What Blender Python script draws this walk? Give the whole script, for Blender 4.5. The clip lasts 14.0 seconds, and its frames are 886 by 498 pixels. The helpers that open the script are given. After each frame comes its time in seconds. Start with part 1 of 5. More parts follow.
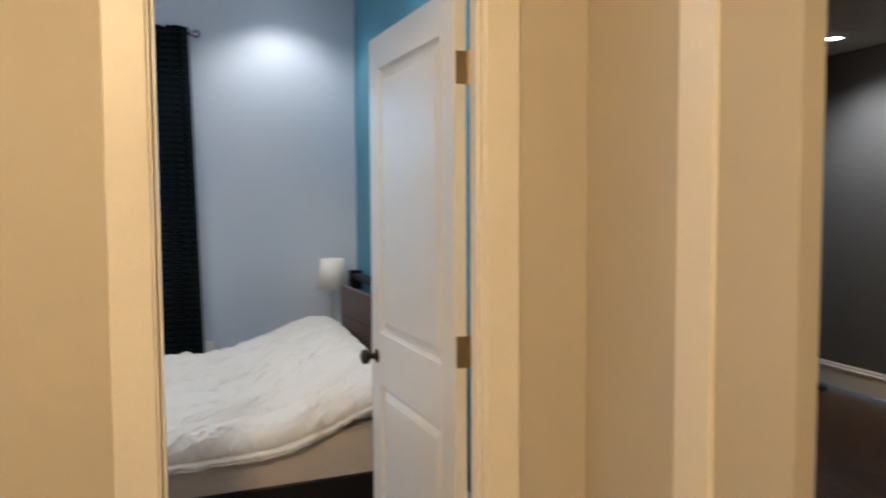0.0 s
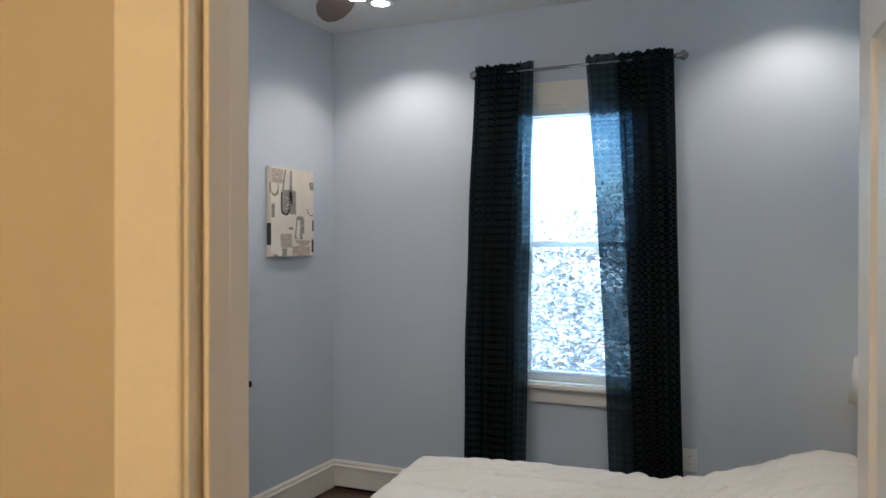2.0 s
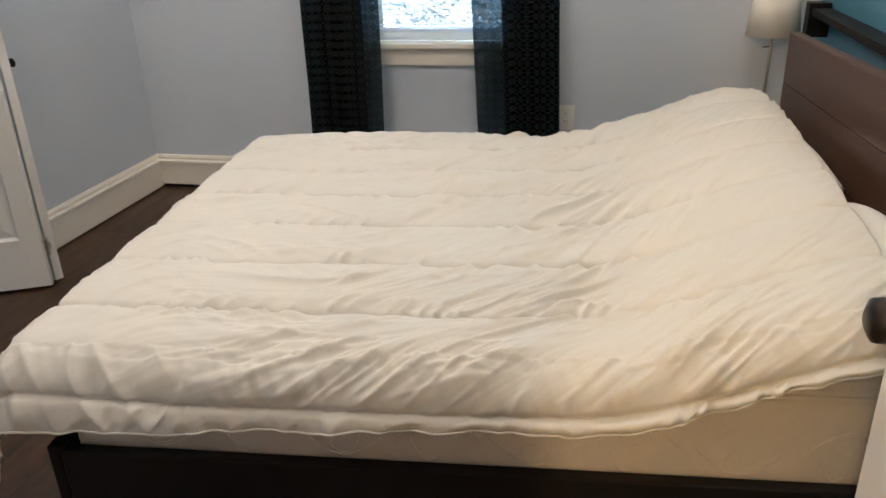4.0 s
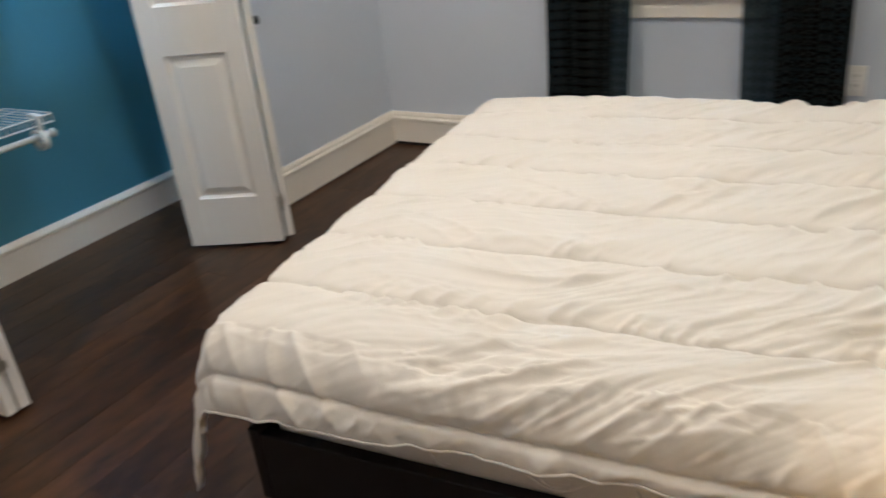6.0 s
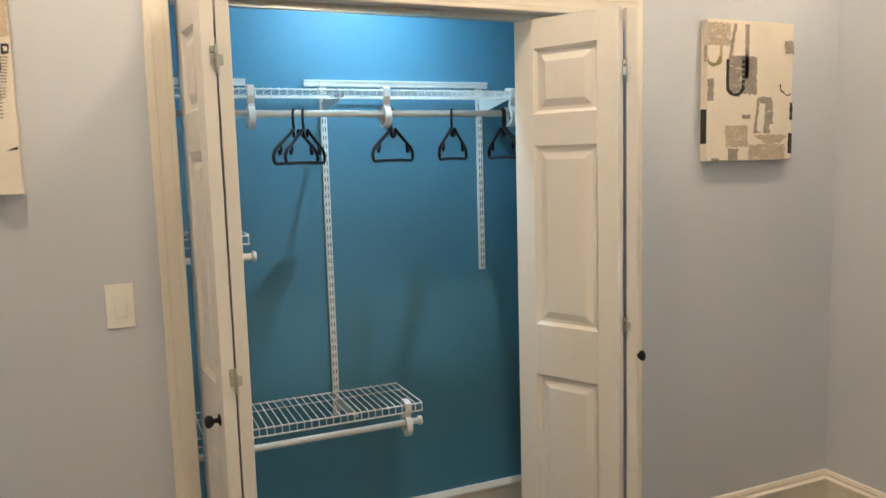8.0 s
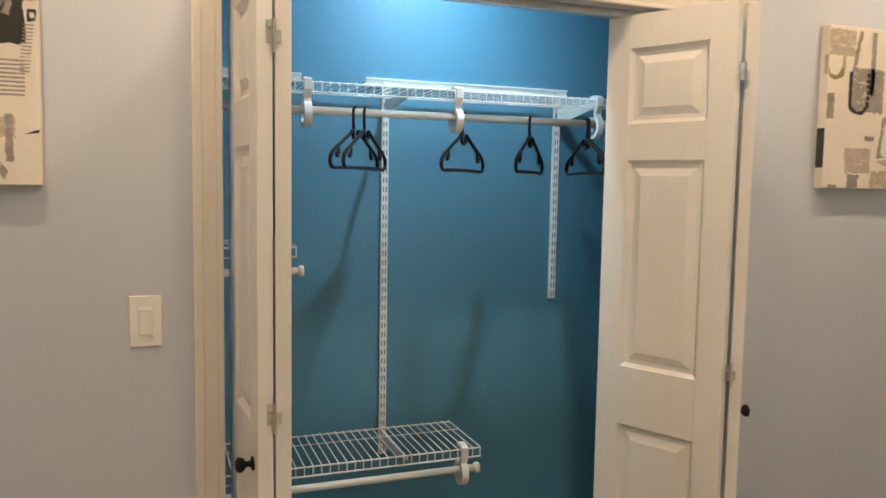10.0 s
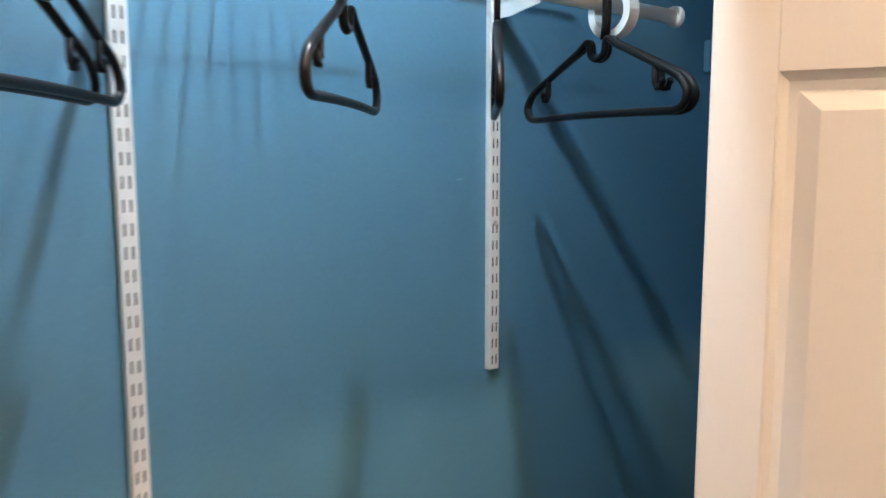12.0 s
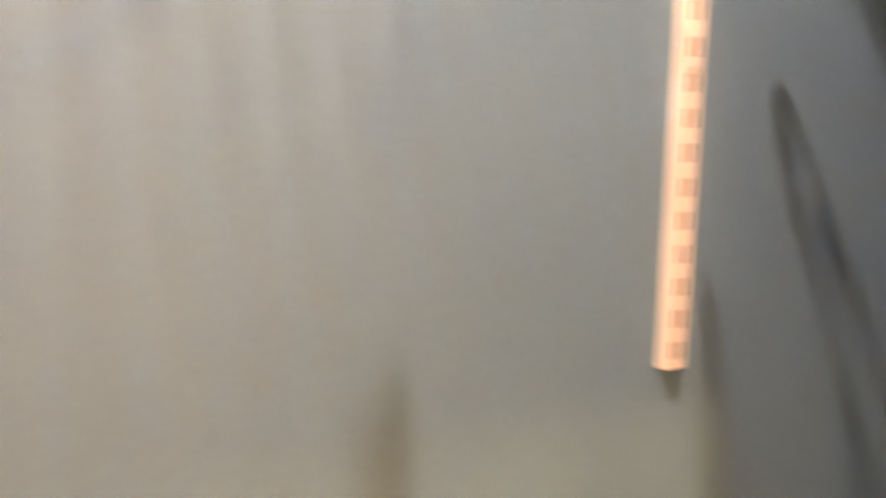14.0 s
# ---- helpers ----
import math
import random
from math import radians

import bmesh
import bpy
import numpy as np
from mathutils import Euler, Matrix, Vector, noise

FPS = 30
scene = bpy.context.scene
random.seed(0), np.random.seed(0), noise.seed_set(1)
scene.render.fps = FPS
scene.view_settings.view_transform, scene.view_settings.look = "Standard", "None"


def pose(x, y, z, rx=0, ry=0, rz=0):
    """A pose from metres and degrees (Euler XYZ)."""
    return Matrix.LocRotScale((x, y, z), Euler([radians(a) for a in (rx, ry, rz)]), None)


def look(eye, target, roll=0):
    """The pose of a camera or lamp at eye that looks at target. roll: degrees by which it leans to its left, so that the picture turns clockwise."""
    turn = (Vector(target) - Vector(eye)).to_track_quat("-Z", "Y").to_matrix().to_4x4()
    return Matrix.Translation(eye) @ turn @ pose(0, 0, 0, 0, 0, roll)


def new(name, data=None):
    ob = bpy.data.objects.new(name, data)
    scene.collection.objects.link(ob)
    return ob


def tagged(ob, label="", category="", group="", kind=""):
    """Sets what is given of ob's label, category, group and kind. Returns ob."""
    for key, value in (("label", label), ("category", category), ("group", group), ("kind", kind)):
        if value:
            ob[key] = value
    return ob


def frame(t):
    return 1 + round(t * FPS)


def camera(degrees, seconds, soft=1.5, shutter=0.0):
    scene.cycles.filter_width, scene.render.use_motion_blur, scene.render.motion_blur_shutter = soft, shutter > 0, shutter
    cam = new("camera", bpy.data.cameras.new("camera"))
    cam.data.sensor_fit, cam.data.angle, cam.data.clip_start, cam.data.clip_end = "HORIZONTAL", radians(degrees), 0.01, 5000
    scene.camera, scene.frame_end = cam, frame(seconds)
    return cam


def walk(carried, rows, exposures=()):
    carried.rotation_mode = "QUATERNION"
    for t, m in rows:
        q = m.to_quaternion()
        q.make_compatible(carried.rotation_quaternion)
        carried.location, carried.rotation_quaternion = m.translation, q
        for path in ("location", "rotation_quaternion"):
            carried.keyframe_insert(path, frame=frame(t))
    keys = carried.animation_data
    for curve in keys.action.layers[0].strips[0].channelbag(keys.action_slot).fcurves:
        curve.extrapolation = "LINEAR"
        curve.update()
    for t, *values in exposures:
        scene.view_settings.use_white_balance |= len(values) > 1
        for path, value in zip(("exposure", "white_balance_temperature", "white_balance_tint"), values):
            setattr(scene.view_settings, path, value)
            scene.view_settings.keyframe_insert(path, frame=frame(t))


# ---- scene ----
cam = camera(60.2, 14.0, shutter=0.35)
PATH = [
    (0, (-0.278, -0.652, 1.456), (0.33, 1.249, 1.329), -0.3),
    (0.2, (-0.139, -0.558, 1.482), (0.234, 1.403, 1.351), -0.7),
    (0.5, (-0.007, -0.403, 1.484), (0.121, 1.587, 1.332), -0.6),
    (1, (0.115, -0.038, 1.515), (-0.024, 1.95, 1.349), 2.4),
    (1.5, (0.235, 0.308, 1.552), (-0.353, 2.219, 1.484), 0.3),
    (2, (0.208, 0.601, 1.583), (-0.601, 2.43, 1.569), 0.1),
    (2.5, (0.087, 0.861, 1.503), (-0.699, 2.687, 1.284), -0.3),
    (3, (0.072, 1.116, 1.38), (-0.679, 2.876, 0.801), -5.3),
    (3.2, (0.057, 1.161, 1.337), (-0.62, 2.915, 0.656), -5.3),
    (5.3, (-0.134, 1.269, 1.32), (-0.429, 3.058, 0.476), -0.8),
    (5.5, (-0.138, 1.31, 1.312), (-0.565, 3.068, 0.458), -2.2),
    (6, (-0.121, 1.481, 1.297), (-1.07, 3.011, 0.425), -5.8),
    (6.5, (-0.145, 1.592, 1.332), (-1.513, 2.813, 0.532), -6.9),
    (7, (-0.232, 1.726, 1.376), (-1.796, 2.822, 0.785), -4.5),
    (7.2, (-0.223, 1.849, 1.419), (-1.872, 2.87, 0.932), -4.3),
    (7.4, (-0.15, 1.879, 1.461), (-1.846, 2.85, 1.037), -3.7),
    (7.5, (-0.242, 1.944, 1.476), (-1.976, 2.872, 1.115), -2.2),
    (8, (-0.214, 2.121, 1.539), (-2.036, 2.913, 1.309), -1.6),
    (8.5, (-0.203, 2.144, 1.553), (-2.055, 2.879, 1.385), -0.9),
    (9, (-0.204, 2.148, 1.554), (-2.078, 2.83, 1.407), 0.4),
    (9.2, (-0.21, 2.144, 1.544), (-2.091, 2.808, 1.396), 0.5),
    (11.5, (-1.729, 2.369, 1.473), (-3.403, 3.429, 1.2), 0.3),
    (11.7, (-1.844, 2.449, 1.478), (-3.463, 3.59, 1.202), -0.4),
    (12, (-2.004, 2.586, 1.482), (-3.563, 3.814, 1.242), -0.1),
    (12.3, (-2.163, 2.738, 1.506), (-3.671, 4.031, 1.279), 1.7),
    (12.5, (-2.256, 2.806, 1.491), (-3.721, 4.157, 1.322), 3.3),
    (13, (-2.41, 2.973, 1.499), (-3.841, 4.367, 1.409), 5.6),
    (13.2, (-2.454, 3.005, 1.478), (-3.83, 4.451, 1.359), 4.9),
    (13.5, (-2.497, 3.051, 1.383), (-3.834, 4.524, 1.184), 2.9),
    (13.8, (-2.535, 3.029, 1.365), (-3.991, 4.33, 0.93), 2.1),
    (14, (-2.543, 3.01, 1.328), (-4.277, 3.938, 0.962), 0.2),
]
EXPOSURES = [(0.0, 2.85, 4900, 8), (0.5, 2.5, 4650, 4), (1.0, 2.45, 4800, 4), (1.5, 2.4, 4950, 6), (2.0, 2.48, 5300, 8), (2.5, 2.55, 5500, 8), (3.0, 2.95, 5900, 10), (5.5, 3.08, 5600, 9), (6.5, 3.29, 5800, 9), (7.0, 3.29, 6200, 9), (7.5, 3.27, 7100, 13), (8.0, 3.06, 7200, 11), (9.2, 2.93, 7200, 11), (11.5, 3.35, 8600, 26), (12.0, 3.54, 8000, 26), (12.5, 3.60, 7300, 26), (13.2, 4.08, 8100, 21), (13.5, 4.42, 11000, 36), (13.75, 4.48, 26000, 50), (14.0, 4.66, 80000, 70)]
walk(cam, [(t, look(eye, target, roll)) for t, eye, target, roll in PATH], EXPOSURES)

# ---- world and lamps ----
world = bpy.data.worlds.new("world")
scene.world = world
world.use_nodes = True
wn = world.node_tree
sky = wn.nodes.new("ShaderNodeTexSky")
sky.sky_type = "NISHITA"
sky.sun_disc = False
sky.sun_elevation = radians(40)
sky.sun_rotation = radians(200)
wn.links.new(sky.outputs["Color"], wn.nodes["Background"].inputs["Color"])
wn.nodes["Background"].inputs["Strength"].default_value = 0.14


def lamp(name, kind, m, energy, color, **props):
    data = bpy.data.lights.new(name, kind)
    data.energy, data.color = energy, color
    for key, value in props.items():
        setattr(data, key, value)
    ob = new(name, data)
    ob.matrix_world = m
    return ob


ROOM_LIGHT = (1.0, 0.81, 0.60)
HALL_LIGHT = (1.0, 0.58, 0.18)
DOWNLIGHTS = [(-1.86, 4.40), (0.26, 4.44), (-1.86, 3.10), (0.26, 3.08), (-1.86, 1.85), (0.26, 1.85)]
CEIL = 2.94
lamp("sun", "SUN", pose(0, 0, 0, 50, 0, 20), 4.2, (1.0, 0.98, 0.95), angle=radians(0.5))
for dx, dy in DOWNLIGHTS:
    lamp("downlight_lamp", "SPOT", pose(dx, dy, CEIL - 0.02), 5.5 if dx < -1 else 4.8, ROOM_LIGHT, spot_size=radians(124), spot_blend=0.6, shadow_soft_size=0.028)
lamp("fan_lamp", "POINT", pose(-1.165, 2.95, 2.40), 1.8, ROOM_LIGHT, shadow_soft_size=0.07)
lamp("closet_lamp", "AREA", look((-2.618, 3.05, 2.37), (-2.76, 2.99, 1.70)), 1.50, (0.46, 0.77, 1.0), shape="DISK", size=0.042, spread=radians(164))
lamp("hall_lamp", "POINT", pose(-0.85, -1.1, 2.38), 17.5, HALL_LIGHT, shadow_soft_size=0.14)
lamp("far_room_lamp", "SPOT", pose(3.92, 3.62, 2.52), 12, ROOM_LIGHT, spot_size=radians(140), spot_blend=0.8, shadow_soft_size=0.05)

# unseen area lamp outside above the window, added to strengthen the sky's light
lamp("window_daylight", "AREA", look((-0.84, 5.36, 2.82), (-0.84, 3.2, 0.7)), 17, (0.55, 0.78, 1.0), shape="RECTANGLE", size=0.66, size_y=0.5)


# ---- helpers for building ----
def thing(name, m=None, label="", category="", group="", kind=""):
    ob = new(name)
    ob.empty_display_size = 0.1
    if m is not None:
        ob.matrix_world = m
    return tagged(ob, label, category, group, kind)


def mesh_of(name, bm, material, smooth=False):
    me = bpy.data.meshes.new(name)
    bmesh.ops.recalc_face_normals(bm, faces=bm.faces)
    bm.to_mesh(me)
    bm.free()
    me.materials.append(material)
    if smooth:
        for p in me.polygons:
            p.use_smooth = True
    return me


def part(name, bm, material, parent=None, label="", smooth=False):
    ob = new(name, mesh_of(name, bm, material, smooth))
    if parent is not None:
        ob.parent = parent
    if label:
        ob["label"] = label
    return ob


def solo(name, bm, material, label, category, group="", kind="", smooth=False):
    return tagged(part(name, bm, material, None, "", smooth), label, category, group, kind)


def structure(name, bm, material, label, category, smooth=False):
    return solo(name, bm, material, label, category, "", "structure", smooth)


def box(x0, x1, y0, y1, z0, z1, bevel=0.0, bm=None, m=None):
    bm = bm or bmesh.new()
    vs = [bm.verts.new((x, y, z)) for x in (x0, x1) for y in (y0, y1) for z in (z0, z1)]
    fs = [bm.faces.new([vs[i] for i in q]) for q in ((0, 1, 3, 2), (4, 6, 7, 5), (0, 4, 5, 1), (2, 3, 7, 6), (0, 2, 6, 4), (1, 5, 7, 3))]
    if bevel:
        edges = list({e for f in fs for e in f.edges})
        r = bmesh.ops.bevel(bm, geom=edges, offset=bevel, segments=2, profile=0.5, affect="EDGES")
        vs = list({v for f in r["faces"] for v in f.verts} | {v for v in vs if v.is_valid})
    if m is not None:
        bmesh.ops.transform(bm, matrix=m, verts=[v for v in vs if v.is_valid])
    return bm


def tube(pts, r, bm=None, seg=8, closed=False, flat=1.0, side=None):
    """A round bar along a line of points."""
    bm = bm or bmesh.new()
    pts = [Vector(p) for p in pts]
    n, rings = len(pts), []
    for i, p in enumerate(pts):
        a = pts[(i - 1) % n] if (closed or i > 0) else p
        b = pts[(i + 1) % n] if (closed or i < n - 1) else p
        d = (b - a).normalized()
        up = side or (Vector((0, 0, 1)) if abs(d.z) < 0.9 else Vector((0, 1, 0)))
        s = d.cross(up).normalized()
        u = s.cross(d).normalized()
        rr = r[i] if isinstance(r, (list, tuple)) else r
        rings.append([bm.verts.new(p + s * rr * math.cos(k * 2 * math.pi / seg) + u * rr * flat * math.sin(k * 2 * math.pi / seg)) for k in range(seg)])
    last = n if closed else n - 1
    for i in range(last):
        a, b = rings[i], rings[(i + 1) % n]
        for k in range(seg):
            bm.faces.new((a[k], a[(k + 1) % seg], b[(k + 1) % seg], b[k]))
    if not closed:
        bm.faces.new(rings[0][::-1])
        bm.faces.new(rings[-1])
    return bm


def lathe(profile, bm=None, seg=24, m=None):
    """A turned body round the z axis from (radius, height) pairs."""
    bm = bm or bmesh.new()
    rings = [[bm.verts.new((r * math.cos(k * 2 * math.pi / seg), r * math.sin(k * 2 * math.pi / seg), z)) for k in range(seg)] for r, z in profile]
    for a, b in zip(rings, rings[1:]):
        for k in range(seg):
            bm.faces.new((a[k], a[(k + 1) % seg], b[(k + 1) % seg], b[k]))
    bm.faces.new(rings[0][::-1])
    bm.faces.new(rings[-1])
    if m is not None:
        bmesh.ops.transform(bm, matrix=m, verts=[v for ring in rings for v in ring])
    return bm


def prism(profile, a, b, bm=None):
    """A moulding: a profile of (out, up) pairs swept from a to b; out points to the left of the way from a to b."""
    bm = bm or bmesh.new()
    a, b = Vector(a), Vector(b)
    d = (b - a).normalized()
    out = Vector((-d.y, d.x, 0)) if abs(d.z) < 0.5 else None
    up = Vector((0, 0, 1))
    rows = [[bm.verts.new(p + out * o + up * h) for o, h in profile] for p in (a, b)]
    n = len(profile)
    for k in range(n):
        bm.faces.new((rows[0][k], rows[0][(k + 1) % n], rows[1][(k + 1) % n], rows[1][k]))
    bm.faces.new(rows[0][::-1])
    bm.faces.new(rows[1])
    return bm


# ---- materials ----
def material(name, color, rough=0.5, metal=0.0, vary=0.06, scale=3.0, fine=60.0, bump=0.05, spec=0.5, alpha=None, transmission=0.0, emission=None, stretch=None, bump_scale=None):
    """A painted, plastic, wooden or metal surface with slow and fine unevenness in tone, gloss and relief."""
    m = bpy.data.materials.new(name)
    m.use_nodes = True
    nt = m.node_tree
    b = nt.nodes["Principled BSDF"]
    co = nt.nodes.new("ShaderNodeTexCoord")
    mp = nt.nodes.new("ShaderNodeMapping")
    if stretch:
        mp.inputs["Scale"].default_value = stretch
    nt.links.new(co.outputs["Object"], mp.inputs["Vector"])
    big, small = nt.nodes.new("ShaderNodeTexNoise"), nt.nodes.new("ShaderNodeTexNoise")
    big.inputs["Scale"].default_value, big.inputs["Detail"].default_value = scale, 4
    small.inputs["Scale"].default_value, small.inputs["Detail"].default_value = fine, 3
    add = nt.nodes.new("ShaderNodeMath")
    add.operation = "ADD"
    for k, node in enumerate((big, small)):
        nt.links.new(mp.outputs["Vector"], node.inputs["Vector"])
        nt.links.new(node.outputs["Fac"], add.inputs[k])
    ramp = nt.nodes.new("ShaderNodeMapRange")
    ramp.inputs["From Min"].default_value, ramp.inputs["From Max"].default_value = 0.6, 1.4
    ramp.inputs["To Min"].default_value, ramp.inputs["To Max"].default_value = 1 - vary, 1 + vary
    nt.links.new(add.outputs[0], ramp.inputs["Value"])
    mix = nt.nodes.new("ShaderNodeVectorMath")
    mix.operation = "SCALE"
    mix.inputs[0].default_value = color
    nt.links.new(ramp.outputs[0], mix.inputs["Scale"])
    nt.links.new(mix.outputs[0], b.inputs["Base Color"])
    rr = nt.nodes.new("ShaderNodeMapRange")
    rr.inputs["To Min"].default_value, rr.inputs["To Max"].default_value = max(0.02, rough - 0.08), min(1, rough + 0.08)
    nt.links.new(big.outputs["Fac"], rr.inputs["Value"])
    nt.links.new(rr.outputs[0], b.inputs["Roughness"])
    b.inputs["Metallic"].default_value = metal
    b.inputs["Specular IOR Level"].default_value = spec
    b.inputs["Transmission Weight"].default_value = transmission
    if alpha is not None:
        b.inputs["Alpha"].default_value = alpha
    if emission:
        b.inputs["Emission Color"].default_value = (*emission[0], 1)
        b.inputs["Emission Strength"].default_value = emission[1]
    if bump:
        bp = nt.nodes.new("ShaderNodeBump")
        bp.inputs["Strength"].default_value, bp.inputs["Distance"].default_value = bump, 0.003
        nt.links.new(small.outputs["Fac"], bp.inputs["Height"])
        nt.links.new(bp.outputs["Normal"], b.inputs["Normal"])
    return m


M_WALL = material("wall_paint", (0.60, 0.64, 0.715), 0.55, vary=0.03, scale=1.5, fine=180, bump=0.08)
M_BLUE = material("blue_paint", (0.077, 0.249, 0.360), 0.45, vary=0.06, scale=2.0, fine=160, bump=0.08)
M_HALL = material("hall_paint", (0.56, 0.50, 0.40), 0.6, vary=0.03, scale=1.5, fine=180, bump=0.06)
M_DARK = material("charcoal_paint", (0.13, 0.13, 0.13), 0.6, vary=0.04)
M_CEIL = material("ceiling_paint", (0.78, 0.78, 0.77), 0.8, vary=0.02, fine=220, bump=0.08)
M_TRIM = material("trim_paint", (0.83, 0.775, 0.69), 0.35, vary=0.03, scale=4, fine=90, bump=0.04)
M_DOOR = material("door_paint", (0.745, 0.72, 0.68), 0.32, vary=0.02, scale=4, fine=60, bump=0.05, stretch=(8, 8, 0.8))
M_WIRE = material("white_coated_steel", (0.78, 0.77, 0.74), 0.3, vary=0.03)
M_BLACK = material("black_plastic", (0.007, 0.007, 0.0075), 0.36, vary=0.1, spec=0.22)
M_BRONZE = material("dark_bronze", (0.03, 0.024, 0.02), 0.35, 0.7, vary=0.15)
M_BRASS = material("aged_brass", (0.26, 0.20, 0.11), 0.38, 0.9, vary=0.15, scale=25)
M_STEEL = material("zinc_steel", (0.55, 0.53, 0.48), 0.35, 0.9, vary=0.1)
M_DUVET = material("white_cotton", (0.65, 0.61, 0.55), 0.62, vary=0.03, scale=5, fine=500, bump=0.12)
M_SHEET = material("white_sheet", (0.78, 0.75, 0.70), 0.85, vary=0.03, fine=300)
M_MATTRESS = material("mattress_knit", (0.60, 0.54, 0.48), 0.85, vary=0.05, scale=12, fine=220, bump=0.3)
M_BEDFRAME = material("black_brown_wood", (0.008, 0.007, 0.008), 0.5, vary=0.15, spec=0.25)
M_HEAD = material("walnut_veneer", (0.085, 0.043, 0.028), 0.38, vary=0.28, scale=3, fine=26, bump=0.05, stretch=(6, 1, 7))
M_PLATE = material("ivory_plastic", (0.90, 0.885, 0.85), 0.3, vary=0.02)
M_SHADE = material("linen_shade", (0.78, 0.75, 0.68), 0.8, vary=0.04, fine=260)
M_CANVAS = material("canvas", (0.82, 0.745, 0.655), 0.75, vary=0.08, scale=9, fine=260, bump=0.15)
M_P_GREY = material("grey_paint_patch", (0.33, 0.29, 0.25), 0.7, vary=0.3, scale=16, fine=90, bump=0.2)
M_P_TAN = material("tan_paint_patch", (0.52, 0.43, 0.34), 0.7, vary=0.25, scale=16, fine=90, bump=0.2)
M_P_BLACK = material("black_paint_patch", (0.03, 0.028, 0.027), 0.6, vary=0.3, scale=20, fine=90, bump=0.2)
M_P_OLIVE = material("olive_paint_patch", (0.30, 0.26, 0.10), 0.7, vary=0.2, scale=20, bump=0.2)
M_P_CREAM = material("cream_paint_patch", (0.80, 0.76, 0.68), 0.7, vary=0.08, scale=14, bump=0.2)


def brushed(mat_, cover):
    """Lets the canvas colour show through the paint in dry-brush streaks."""
    nt = mat_.node_tree
    b = nt.nodes["Principled BSDF"]
    old = b.inputs["Base Color"].links[0].from_socket
    co = nt.nodes.new("ShaderNodeTexCoord")
    mp = nt.nodes.new("ShaderNodeMapping")
    mp.inputs["Scale"].default_value = (1, 1, 2.6)
    tex = nt.nodes.new("ShaderNodeTexNoise")
    tex.inputs["Scale"].default_value, tex.inputs["Detail"].default_value, tex.inputs["Roughness"].default_value = 22.0, 8, 0.72
    ramp = nt.nodes.new("ShaderNodeMapRange")
    ramp.inputs["From Min"].default_value, ramp.inputs["From Max"].default_value = cover, cover + 0.10
    mix = nt.nodes.new("ShaderNodeMix")
    mix.data_type = "RGBA"
    mix.inputs["B"].default_value = (0.80, 0.73, 0.64, 1)
    nt.links.new(co.outputs["Object"], mp.inputs["Vector"])
    nt.links.new(mp.outputs["Vector"], tex.inputs["Vector"])
    nt.links.new(tex.outputs["Fac"], ramp.inputs["Value"])
    nt.links.new(ramp.outputs[0], mix.inputs["Factor"])
    nt.links.new(old, mix.inputs["A"])
    nt.links.new(mix.outputs["Result"], b.inputs["Base Color"])


for paint, cover in ((M_P_GREY, 0.57), (M_P_TAN, 0.55), (M_P_BLACK, 0.66), (M_P_OLIVE, 0.62)):
    brushed(paint, cover)
M_FAN = material("dark_walnut_blade", (0.05, 0.03, 0.02), 0.4, vary=0.2, stretch=(1, 8, 8))
M_GLOW = material("lit_lens", (0.9, 0.9, 0.85), 0.4, vary=0.0, bump=0, emission=((1.0, 0.9, 0.75), 3.0))
M_COOL = material("lit_cool_bulb", (0.9, 0.9, 0.9), 0.4, vary=0.0, bump=0, emission=((0.5, 0.8, 1.0), 3.0))
M_ROD = material("dark_chrome", (0.30, 0.30, 0.32), 0.25, 0.95, vary=0.1)
M_GAP = material("dark_slot", (0.02, 0.02, 0.02), 0.8)


def wood_floor():
    """Dark stained boards: each has its own tone, with long grain and blotches."""
    m = material("dark_wood_floor", (0.043, 0.0190, 0.0078), 0.34, vary=1.0, scale=2.6, fine=9, bump=0.08, stretch=(2.4, 1.0, 1), spec=0.4)
    nt = m.node_tree
    info = nt.nodes.new("ShaderNodeObjectInfo")
    tone = nt.nodes.new("ShaderNodeMapRange")
    tone.inputs["To Min"].default_value, tone.inputs["To Max"].default_value = 0.75, 1.35
    nt.links.new(info.outputs["Random"], tone.inputs["Value"])
    old = nt.nodes["Principled BSDF"].inputs["Base Color"].links[0].from_socket
    mul = nt.nodes.new("ShaderNodeVectorMath")
    mul.operation = "SCALE"
    nt.links.new(old, mul.inputs[0])
    nt.links.new(tone.outputs[0], mul.inputs["Scale"])
    nt.links.new(mul.outputs[0], nt.nodes["Principled BSDF"].inputs["Base Color"])
    return m


M_FLOOR = wood_floor()


